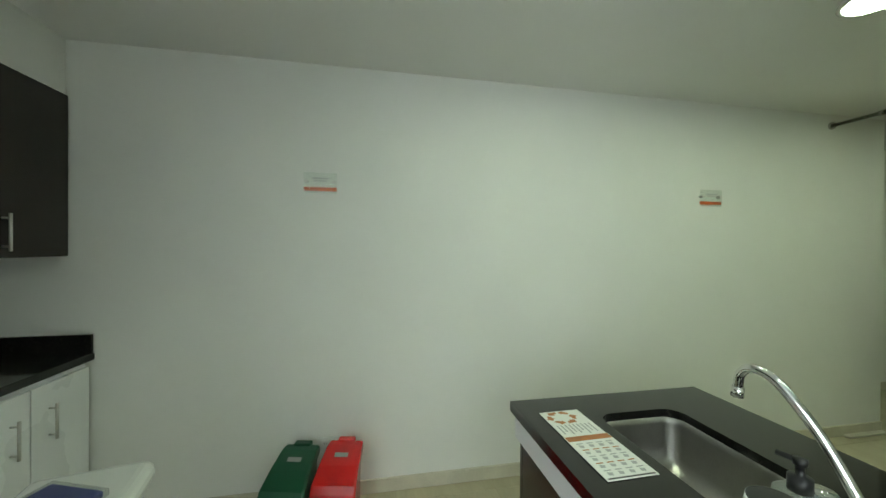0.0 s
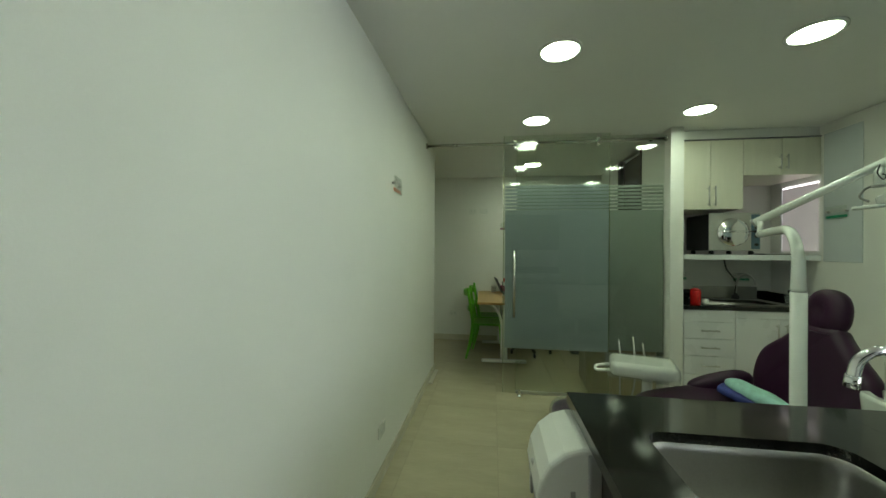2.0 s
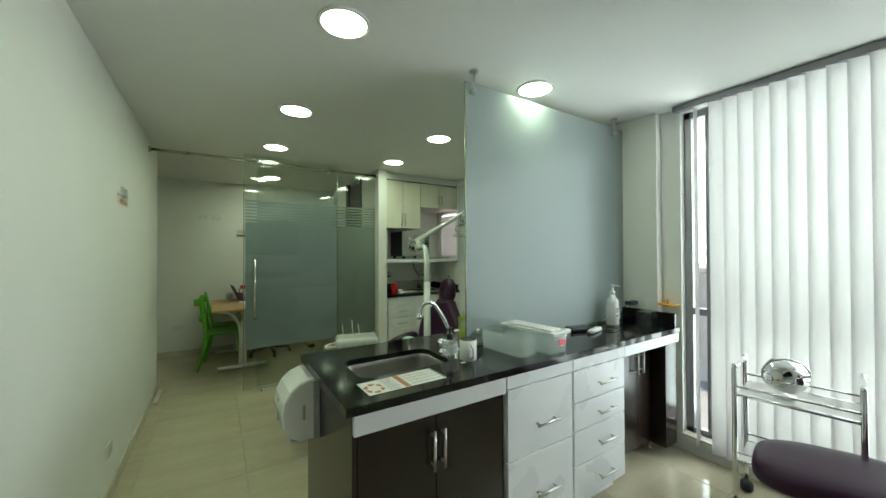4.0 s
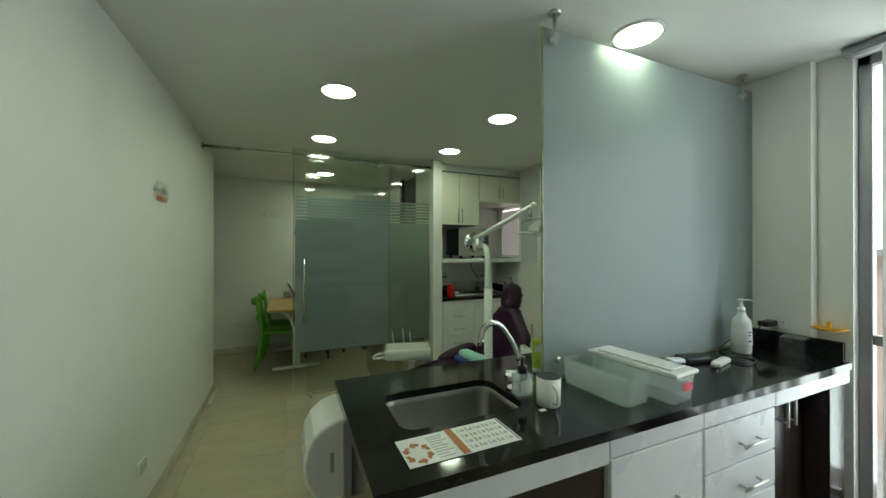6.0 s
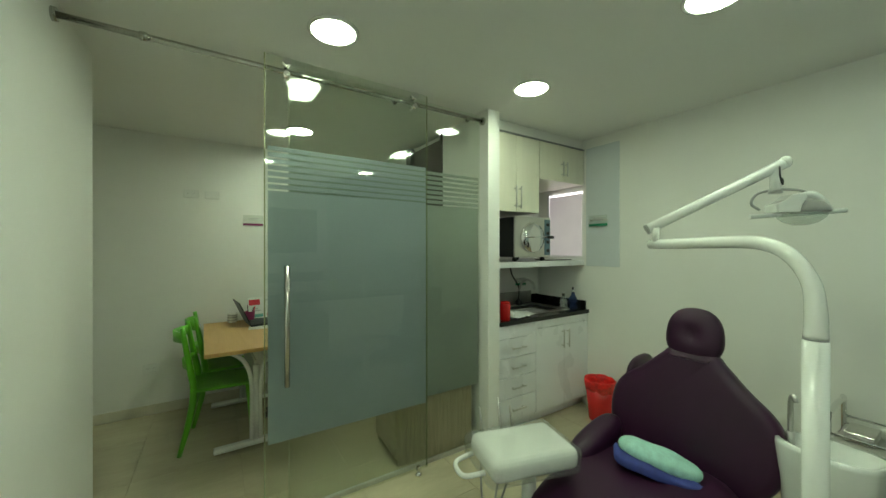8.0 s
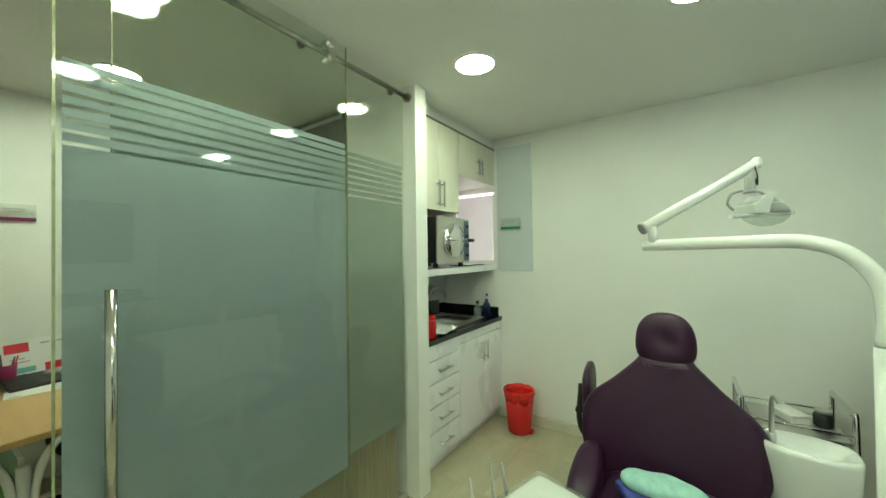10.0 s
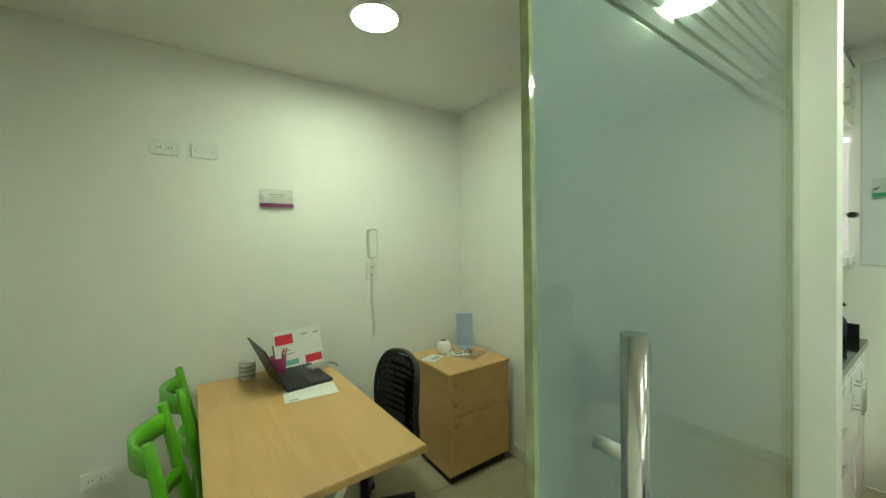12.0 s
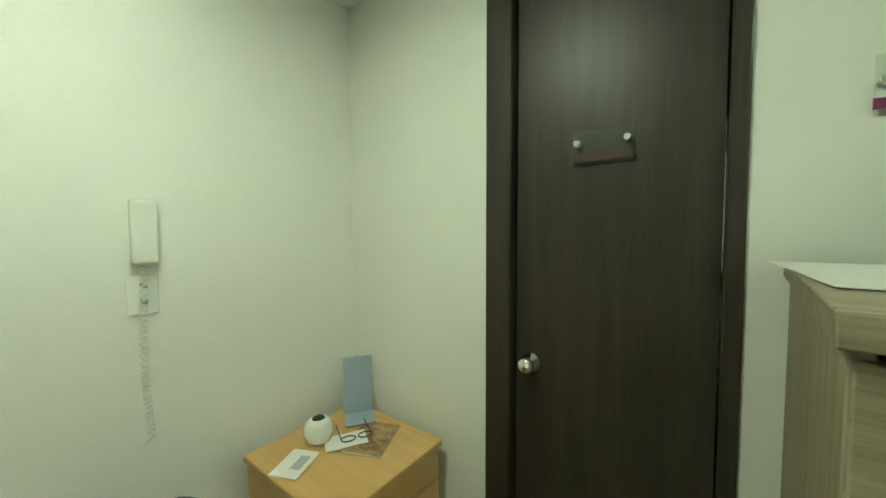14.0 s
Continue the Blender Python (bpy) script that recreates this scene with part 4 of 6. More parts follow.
# ---- dental chair, its unit and lamp ----
def dental_chair(m, label, cloth=True):
    """Chair along +x (head), feet towards -x; origin on the floor under the seat."""
    t = thing("dental_chair", label, "dental chair", m)
    part("base", bm_box((-0.35, -0.25, 0), (0.35, 0.25, 0.06), 0.03, 3), WHITE_PLASTIC, t)
    part("column", bm_box((-0.18, -0.15, 0.06), (0.20, 0.15, 0.36), 0.04, 3), WHITE_PLASTIC, t)
    part("frame", bm_box((-0.45, -0.17, 0.36), (0.45, 0.17, 0.40), 0.02, 2), GREY_PLASTIC, t)
    part("leg_rest", bm_pillow((-0.87, -0.25, 0.375), (-0.34, 0.25, 0.495), 4, 18,
         lambda p: Vector((p.x, p.y * (0.93 - 0.10 * (p.x < 0) * abs(p.x) ** 2), p.z + 0.32 * p.x))), VINYL, t)
    if cloth:
        film = bm_pillow((-0.884, -0.262, 0.360), (-0.39, 0.262, 0.512), 4, 24,
                         lambda p: Vector((p.x, p.y * (0.93 - 0.10 * (p.x < 0) * abs(p.x) ** 2), p.z + 0.32 * p.x)))
        for v in film.verts:
            v.co += noise.noise_vector(v.co * 9) * 0.005
        part("film_cover", film, PLASTIC_BAG, t, "clear film drawn over the foot end")
    part("seat", bm_pillow((-0.40, -0.28, 0.40), (0.40, 0.28, 0.55), 3.6, 20,
         lambda p: Vector((p.x, p.y, p.z + 0.45 * max(0, abs(p.y) - 0.45) ** 2 * 4 * (p.z > 0) * (1 - abs(p.x)) + 0.34 * p.x + 0.1))), VINYL, t)
    part("side_bolster", bm_pillow((0.0, 0.21, 0.50), (0.37, 0.33, 0.675), 2.6, 16,
         lambda p: Vector((p.x, p.y, p.z * (0.75 + 0.25 * p.x) + 0.3 * p.x - 0.1))), VINYL, t)
    out = [(-0.25, 0), (-0.325, 0.12), (-0.34, 0.25), (-0.305, 0.35), (-0.205, 0.44), (-0.125, 0.52), (-0.08, 0.555),
           (0.08, 0.555), (0.125, 0.52), (0.205, 0.44), (0.305, 0.35), (0.34, 0.25), (0.325, 0.12), (0.25, 0)]
    loop = [(p.x, p.y) for p in curve_pts([(u, v, 0) for u, v in out], 4)]
    b = bm_extrude(loop, 0.11, "x", 0.0)
    bmesh.ops.bevel(b, geom=[e for e in b.edges if e.calc_face_angle(0) > 1.2], offset=0.045, segments=4, affect="EDGES", profile=0.5)
    for f in b.faces:
        f.smooth = True
    back = part("backrest", b, VINYL, t)
    back.matrix_local = pose(0.36, 0, 0.48, 0, 14, 0)
    b = bm_pillow((-0.055, -0.116, -0.128), (0.05, 0.116, 0.118), 2.5, 18,
                  lambda p: Vector((p.x + (0.45 * math.exp(-((p.y / 0.42) ** 2 + (p.z / 0.42) ** 2) * 2) if p.x < 0 else 0), p.y * (1 - 0.08 * p.z), p.z)))
    hd = part("headrest", b, VINYL, t)
    hd.matrix_local = pose(0.555, 0, 1.085, 0, 10, 0)
    part("headrest_post", bm_box((0.56, -0.03, 0.93), (0.58, 0.03, 1.06), 0.004, 1), STEEL, t)
    return t


# head end to the right wall, seat in front of the kitchenette
CH = pose(1.89, -1.305, -0.012, 0, 0, 1.5)
dental_chair(CH, "dark purple vinyl dental chair, half reclined, beside the spittoon")
cl = thing("folded_cloth", "folded mint green cloth lying on the dental chair seat", "cloth", pose(2.10, -1.29, 0.575, -4, 14, -56))
part("roll", bm_pillow((-0.155, -0.075, -0.012), (0.155, 0.075, 0.062), 2.6, 18, lambda p: Vector((p.x, p.y, p.z + 0.08 * math.sin(p.x * 7)))), MINT_CLOTH, cl)
part("under_cloth", bm_pillow((-0.165, -0.10, -0.04), (0.18, 0.08, 0.012), 4, 14, lambda p: Vector((p.x, p.y + 0.06 * math.sin(p.x * 9), p.z + 0.2 * math.sin(p.x * 6 + p.y * 4)))), BLUE_CLOTH, cl, "blue cloth beneath")

pl = thing("dental_lamp", "white dental lamp on a curved post with a jointed arm", "dental lamp", pose(1.925, -1.785, 0))
DX, DY = 0.222, 0.543
part("post", bm_tube([(0, 0, 0.0), (0, 0, 1.222)], 0.0275, 24), WHITE_ENAMEL, pl)
part("seam_ring", bm_tube([(0, 0, 1.222), (0, 0, 1.226)], 0.0262, 24), GREY_PLASTIC, pl)
bend = [(0, 0, 1.226), (0, 0, 1.30), (DX * 0.02, DY * 0.02, 1.38), (DX * 0.10, DY * 0.10, 1.45), (DX * 0.22, DY * 0.22, 1.485), (DX * 0.40, DY * 0.40, 1.493), (DX, DY, 1.489)]
bp = curve_pts(bend, 6)
part("arm", bm_tube(bp, 0.03, 20, radii=[max(0.0205, 0.0258 - 0.0004 * i) for i in range(len(bp))]), WHITE_ENAMEL, pl)
part("joint", bm_tube([(DX - 0.02, DY - 0.03, 1.50), (DX - 0.02, DY - 0.03, 1.56)], 0.014, 14), WHITE_ENAMEL, pl)
ua = part("upper_arm", bm_tube([(0.19, 0.545, 1.552), (0.495, 0.178, 1.805)], 0.0205, 18), WHITE_ENAMEL, pl)
part("end_cap", bm_tube([(0.188, 0.548, 1.551), (0.194, 0.54, 1.556)], 0.022, 18), GREY_PLASTIC, ua)
part("end_ball", bm_pillow((0.474, 0.155, 1.786), (0.52, 0.195, 1.832), 2.2, 10), WHITE_ENAMEL, ua)
part("drop", bm_tube([(0.475, 0.20, 1.785), (0.475, 0.20, 1.70)], 0.017, 14), WHITE_ENAMEL, pl)
part("swivel", bm_tube([(0.475, 0.20, 1.70), (0.475, 0.20, 1.688)], 0.022, 16), GREY_PLASTIC, pl)
lh = part("lamp_head", bm_extrude([(-0.075, 0.0), (0.005, 0.0), (0.012, 0.03), (0.03, 0.055), (0.025, 0.078), (-0.02, 0.072), (-0.045, 0.05), (-0.078, 0.034)], 0.07, "y", -0.035, 0.006), WHITE_ENAMEL, pl, "white cast lamp housing")
lh.matrix_local = pose(0.535, 0.165, 1.61, 0, 0, -42)
part("arch", bm_tube(curve_pts([(0.012, 0, 0.028), (0.03, 0, 0.065), (0.07, 0, 0.072), (0.105, 0, 0.045), (0.125, 0, 0.008)], 6), 0.013, 12), WHITE_ENAMEL, lh)
part("reflector_back", bm_lathe([(0.056, 0.004), (0.052, 0.022), (0.038, 0.04), (0.018, 0.05), (0.001, 0.052)], 28, (0.065, 0, 0)), GREY_PLASTIC, lh, "dark grey domed reflector")
part("front_cover", bm_lathe([(0.075, -0.004), (0.070, -0.018), (0.050, -0.036), (0.022, -0.046), (0.001, -0.048)], 28, (0.03, 0, 0)), PLASTIC_CLEAR, lh, "clear domed front cover")
part("handle", bm_tube(curve_pts([(-0.15, 0, -0.012), (-0.06, 0, -0.006), (0.03, 0, -0.002), (0.12, 0, 0.004), (0.18, 0, 0.010)], 5), 0.0095, 12), WHITE_ENAMEL, lh)
part("bail", bm_tube(curve_pts([(-0.095, 0.03, 0.018), (-0.125, 0.03, 0.045), (-0.10, 0.03, 0.085), (-0.03, 0.03, 0.098), (0.05, 0.03, 0.094), (0.10, 0.03, 0.066), (0.135, 0.03, 0.024)], 6), 0.0055, 8), GREY_PLASTIC, lh, "thin grey bail")
part("cable", bm_tube(curve_pts([(0.465, 0.185, 1.79), (0.45, 0.18, 1.75), (0.47, 0.178, 1.72), (0.485, 0.18, 1.735), (0.47, 0.18, 1.745)], 6), 0.003, 6), BLACK_PLASTIC, pl)

st = thing("spittoon", "white dental spittoon basin with a thin steel spout", "spittoon", pose(2.40, -1.73, 0, 0, 0, -8))
bx = rounded_loop(-0.145, -0.13, 0.185, 0.13, 0.105, 7)
b = bmesh.new()
rings = [[b.verts.new((0.02 + (x - 0.02) * f, y * f, z - k * (x + 0.145) * 0.16)) for x, y in bx]
         for f, z, k in ((0.60, 0.20, 0), (0.74, 0.34, 0), (0.88, 0.55, 0.4), (0.97, 0.70, 1), (1.0, 0.755, 1), (0.985, 0.772, 1), (0.93, 0.774, 1), (0.78, 0.755, 1), (0.60, 0.725, 1), (0.2, 0.715, 1))]
for p, q in zip(rings, rings[1:]):
    for k in range(len(p)):
        b.faces.new((p[k], p[(k + 1) % len(p)], q[(k + 1) % len(p)], q[k])).smooth = True
b.faces.new(rings[0][::-1])
b.faces.new(rings[-1])
part("basin", b, WHITE_ENAMEL, st, "smooth white moulded basin")
part("drain", bm_lathe([(0.022, 0), (0.022, 0.003), (0.014, 0.004)], 16, (0.02, 0, 0.690)), STEEL, st)
part("pedestal", bm_box((-0.09, -0.09, 0), (0.12, 0.09, 0.21), 0.02, 2), WHITE_PLASTIC, st)
part("spout", bm_tube(curve_pts([(-0.02, 0.098, 0.72), (-0.02, 0.098, 0.83), (-0.022, 0.096, 0.895), (-0.032, 0.085, 0.915), (-0.038, 0.075, 0.895)], 6), 0.0085, 12), STEEL, st)
part("spout_base", bm_tube([(-0.02, 0.098, 0.72), (-0.02, 0.098, 0.775)], 0.014, 14), STEEL, st)
part("hose", bm_tube(curve_pts([(0.17, 0.03, 0.62), (0.23, 0.03, 0.60), (0.26, 0.02, 0.50), (0.25, 0.0, 0.30), (0.22, 0.0, 0.01)], 6), 0.006, 8), BLACK_PLASTIC, st)

tr = thing("instrument_tray", "white dental instrument console wrapped in clear film", "dental console", pose(1.63, -0.985, 0, 0, 0, -16))
part("housing", bm_box((-0.19, -0.13, 0.585), (0.19, 0.13, 0.675), 0.035, 4), WHITE_PLASTIC, tr)
wrap = bm_box((-0.215, -0.14, 0.575), (0.196, 0.137, 0.682), 0.03, 4)
for v in wrap.verts:
    v.co += noise.noise_vector(v.co * 22) * 0.008
part("film_wrap", wrap, PLASTIC_BAG, tr, "crumpled clear film wrap")
part("handle", bm_tube(curve_pts([(-0.19, 0.09, 0.60), (-0.27, 0.07, 0.585), (-0.27, -0.02, 0.585), (-0.19, -0.05, 0.60)], 6), 0.010, 10), WHITE_PLASTIC, tr)
part("stem", bm_tube([(0.03, 0, 0.0), (0.03, 0, 0.59)], 0.03, 16), WHITE_ENAMEL, tr)
part("foot", bm_lathe([(0.13, 0), (0.13, 0.015), (0.05, 0.03), (0.04, 0.06)], 24, (0.03, 0, 0)), WHITE_ENAMEL, tr)
for i, (x, h) in enumerate(((-0.12, 0.10), (-0.03, 0.13), (0.03, 0.09))):
    hpc = part("handpiece", bm_tube([(x, 0.135, 0.62), (x, 0.15, 0.67), (x - 0.01, 0.155, 0.66 + h)], 0.006, 8, radii=[0.008, 0.007, 0.004]), STEEL, tr)
    part("hose", bm_tube(curve_pts([(x, 0.135, 0.62), (x, 0.16, 0.45), (x - 0.05 * i, 0.12, 0.22), (x, 0.05, 0.10), (0.0, 0.0, 0.12)], 6), 0.005, 6), GREY_PLASTIC, hpc)


def stool(m, label):
    t = thing("dental_stool", label, "stool", m)
    part("seat", bm_pillow((-0.19, -0.19, 0.44), (0.19, 0.19, 0.53), 3.2, 16), VINYL, t)
    part("backrest", bm_pillow((-0.245, -0.17, 0.58), (-0.185, 0.17, 0.84), 2.8, 16), VINYL, t)
    part("back_arm", bm_tube(curve_pts([(0, 0, 0.425), (-0.20, 0, 0.42), (-0.27, 0, 0.50), (-0.26, 0, 0.72)], 6), 0.014, 8), BLACK_PLASTIC, t)
    part("knob", bm_tube([(-0.27, -0.03, 0.58), (-0.27, 0.03, 0.58)], 0.02, 10), BLACK_PLASTIC, t)
    part("gas_column", bm_tube([(0, 0, 0.08), (0, 0, 0.44)], 0.022, 14), CHROME, t)
    for k in range(5):
        a = 2 * math.pi * k / 5
        lg = part("leg", bm_tube([(0, 0, 0.10), (0.24 * math.cos(a), 0.24 * math.sin(a), 0.07)], 0.016, 8), CHROME, t)
        part("castor", bm_tube([(0.24 * math.cos(a) - 0.012, 0.24 * math.sin(a), 0.028), (0.24 * math.cos(a) + 0.012, 0.24 * math.sin(a), 0.028)], 0.028, 12), BLACK_PLASTIC, lg)
    return t


stool(pose(2.70, -1.13, 0, 0, 0, -84), "purple vinyl operator stool with a small oval backrest")


def steel_cart(m, l, w, h, label):
    """Trolley of bent chrome tube with two trays; long side along y."""
    t = thing("steel_trolley", label, "trolley", m)
    for y in (-l / 2, l / 2):
        pts = curve_pts([(-w / 2, y, 0.07), (-w / 2, y, h - 0.05), (-w / 2 + 0.05, y, h), (w / 2 - 0.05, y, h), (w / 2, y, h - 0.05), (w / 2, y, 0.07)], 8)
        part("side_frame", bm_tube(pts, 0.0125, 12), CHROME, t)
        part("cross_bar", bm_tube([(-w / 2, y, h - 0.16), (w / 2, y, h - 0.16)], 0.008, 8), CHROME, t)
    for z in (h - 0.14, 0.30):
        tray = part("tray", bm_box((-w / 2 + 0.01, -l / 2 + 0.01, z), (w / 2 - 0.01, l / 2 - 0.01, z + 0.006)), STEEL, t)
        for x in (-w / 2, w / 2):
            part("rail", bm_tube([(x, -l / 2, z + 0.045), (x, l / 2, z + 0.045)], 0.007, 8), CHROME, tray)
            part("rail", bm_tube([(x, -l / 2, z), (x, l / 2, z)], 0.009, 8), CHROME, tray)
    for x in (-w / 2, w / 2):
        for y in (-l / 2, l / 2):
            part("castor", bm_lathe([(0.015, 0.0), (0.03, 0.006), (0.034, 0.03), (0.03, 0.055), (0.01, 0.07)], 12, (x, y, 0)), BLACK_PLASTIC, t)
    return t


steel_cart(pose(3.26, -1.82, 0, 0, 0, 0), 0.42, 0.34, 0.66, "chrome tube instrument trolley against the wall")
for i, (y, mtl, nm, lb) in enumerate(((-1.70, STEEL, "instrument_box", "small steel instrument box on the trolley"), (-1.96, BLACK_PLASTIC, "black_jar", "small dark jar on the trolley"), (-1.83, PAPER, "tissue_pack", "white paper pack on the trolley"))):
    t = thing(nm, lb, "container", pose(3.24 + 0.03 * i, y, 0.527, 0, 0, 15 * i))
    if i == 1:
        part("jar", bm_lathe([(0.035, 0), (0.04, 0.006), (0.04, 0.06), (0.03, 0.07)], 18), mtl, t)
        part("lid", bm_lathe([(0.034, 0.07), (0.034, 0.085), (0.03, 0.088)], 18), STEEL, t)
    else:
        part("box", bm_box((-0.08, -0.05, 0), (0.08, 0.05, 0.035), 0.006, 2), mtl, t)
        part("lid", bm_box((-0.082, -0.052, 0.0355), (0.082, 0.052, 0.045), 0.004, 1), mtl, t)

# ---- kitchenette ----
KX0, KX1 = 2.345, RIGHT
hole2 = rounded_loop(2.80, 0.16, 3.28, 0.50, 0.05)
kt = thing("worktop", "black granite kitchenette worktop with an inset sink", "worktop")
part("slab", bm_slab_with_hole(KX0 + 0.002, 0.0, KX1 - 0.002, 0.618, 0.866, 0.900, hole2), GRAN, kt)
part("upstand", bm_box((KX0 + 0.002, 0.598, 0.900), (KX1 - 0.024, 0.618, 0.99), 0.003, 1), GRAN, kt)
part("upstand", bm_box((KX1 - 0.022, 0.03, 0.900), (KX1 - 0.002, 0.618, 0.98), 0.003, 1), GRAN, kt)
ks = thing("sink", "small stainless steel kitchenette sink", "sink")
part("bowl", bm_bowl(hole2, 0.872, 0.14), SINK_STEEL, ks)
part("rim", bm_slab_with_hole(2.70, 0.10, 3.36, 0.57, 0.9005, 0.906, hole2), SINK_STEEL, ks)
part("splash_plate", bm_box((2.75, 0.590, 0.906), (3.36, 0.597, 1.03), 0.002, 1), SINK_STEEL, ks)
kf = thing("faucet", "dark gooseneck kitchenette faucet", "faucet", pose(3.13, 0.545, 0.906))
part("spout", bm_tube(faucet_pts((0, 0, 0), (0.10, -0.12, 0.16), 0.255), 0.011, 12), STEEL, kf)
part("base", bm_lathe([(0.035, 0), (0.035, 0.03), (0.02, 0.045), (0.015, 0.06)], 16), BLACK_PLASTIC, kf)
part("hose", bm_tube(curve_pts([(-0.09, 0.03, 0.408), (-0.07, 0.02, 0.30), (0.0, 0.0, 0.18), (-0.02, -0.02, 0.05)], 6), 0.007, 8), BLACK_PLASTIC, kf)

kd = thing("drawer_unit", "white kitchenette drawer unit with four drawers", "cabinet")
part("body", bm_box((KX0 + 0.03, 0.03, 0.08), (2.800, 0.60, 0.864)), WHITE_LAM, kd)
part("plinth", bm_box((KX0 + 0.03, 0.08, 0), (2.800, 0.60, 0.078)), WHITE_LAM, kd)
for z0, z1 in ((0.607, 0.757), (0.452, 0.604), (0.285, 0.449), (0.11, 0.282)):
    zc = (z0 + z1) / 2
    drawer_front(kd, KX0 + 0.032, 2.80, z0, z1, 0.012, WHITE_LAM, ((2.51, zc), (2.66, zc)))
part("apron", bm_box((KX0 + 0.032, 0.014, 0.76), (2.80, 0.03, 0.864), 0.002, 1), WHITE_LAM, kd)
kc = thing("base_cabinet", "white two-door kitchenette base cabinet", "cabinet")
part("body", bm_box((2.803, 0.03, 0.08), (KX1 - 0.003, 0.60, 0.864)), WHITE_LAM, kc)
part("plinth", bm_box((2.803, 0.08, 0), (KX1 - 0.003, 0.60, 0.078)), WHITE_LAM, kc)
part("apron", bm_box((2.803, 0.014, 0.80), (KX1 - 0.004, 0.03, 0.864), 0.002, 1), WHITE_LAM, kc)
drawer_front(kc, 2.803, 3.16, 0.10, 0.797, 0.012, WHITE_LAM, ((3.125, 0.60), (3.125, 0.76)), name="cabinet_door")
drawer_front(kc, 3.16, KX1 - 0.004, 0.10, 0.797, 0.012, WHITE_LAM, ((3.195, 0.60), (3.195, 0.76)), name="cabinet_door")

sf = thing("wall_shelf", "thick white shelf across the kitchenette niche", "shelf")
part("board", bm_box((KX0 + 0.002, 0.05, 1.315), (KX1 - 0.002, 0.618, 1.362), 0.002, 1), WHITE_LAM, sf)
uc = thing("wall_cabinet", "cream laminate two-door wall cabinet", "wall cabinet")
part("body", bm_box((KX0 + 0.002, 0.075, 1.775), (2.888, 0.618, 2.40)), CREAM_LAM, uc)
drawer_front(uc, KX0 + 0.004, 2.618, 1.772, 2.40, 0.055, CREAM_LAM, ((2.592, 1.80), (2.592, 1.98)), name="cabinet_door")
drawer_front(uc, 2.618, 2.888, 1.772, 2.40, 0.055, CREAM_LAM, ((2.645, 1.80), (2.645, 1.98)), name="cabinet_door")
ud = thing("wall_cabinet", "short cream laminate wall cabinet over the small window", "wall cabinet")
part("body", bm_box((2.891, 0.075, 2.075), (KX1 - 0.003, 0.618, 2.40)), CREAM_LAM, ud)
drawer_front(ud, 2.891, 3.198, 2.072, 2.40, 0.055, CREAM_LAM, ((3.172, 2.12), (3.172, 2.25)), name="cabinet_door")
drawer_front(ud, 3.198, KX1 - 0.004, 2.072, 2.40, 0.055, CREAM_LAM, ((3.225, 2.12), (3.225, 2.25)), name="cabinet_door")
struct("trim", bm_box((KX0, 0.075, 2.402), (KX1, 0.62, H - 0.001)), WALL, "white filler above the wall cabinets", "trim")
struct("trim", bm_box((KX0 + 0.002, 0.050, 2.4025), (KX1 - 0.002, 0.074, 2.412)), ALU, "thin dark strip above the wall cabinets", "trim")

ac = thing("autoclave", "steel tabletop autoclave with a round chrome door", "autoclave", pose(2.835, 0.27, 1.364, 0, 0, -3))
part("body", bm_box((-0.20, -0.19, 0.035), (0.20, 0.24, 0.375), 0.01, 2), BLACK_PLASTIC, ac, "dark side casing")
part("front_panel", bm_box((-0.205, -0.205, 0.035), (0.205, -0.188, 0.378), 0.006, 2), STEEL, ac)
dr = part("round_door", bm_lathe([(0.125, 0), (0.13, 0.012), (0.12, 0.03), (0.08, 0.045), (0.03, 0.052), (0.001, 0.053)], 32), CHROME, ac, "domed chrome door")
dr.matrix_local = pose(-0.02, -0.205, 0.20, 90, 0, 0)
lk = part("lock_bar", bm_tube([(-0.16, -0.262, 0.205), (0.13, -0.262, 0.205)], 0.008, 10), CHROME, ac)
part("grip", bm_tube([(0.12, -0.262, 0.205), (0.17, -0.266, 0.205)], 0.014, 10), BLACK_PLASTIC, lk)
pn = part("control_panel", bm_box((0.13, -0.2085, 0.05), (0.198, -0.205, 0.36), 0.001, 1), mat("blue_grey_panel", (0.10, 0.17, 0.22), 0.4), ac, "blue-grey control panel")
for i in range(4):
    part("dial", bm_tube([(0.165, -0.2085, 0.09 + 0.075 * i), (0.165, -0.222, 0.09 + 0.075 * i)], 0.014, 12), BLACK_PLASTIC, pn)
for x in (-0.16, 0.16):
    for y in (-0.15, 0.18):
        part("foot", bm_lathe([(0.02, 0), (0.022, 0.015), (0.016, 0.037)], 12, (x, y, 0)), BLACK_PLASTIC, ac)
fo = thing("black_folder", "thin black folder lying on the shelf", "folder", pose(3.24, 0.20, 1.363, 0, 0, 4))
part("cover", bm_box((-0.16, -0.09, 0), (0.16, 0.09, 0.008), 0.002, 1), BLACK_PLASTIC, fo)
part("pages", bm_box((-0.155, -0.086, 0.0085), (0.155, 0.086, 0.012)), PAPER, fo)

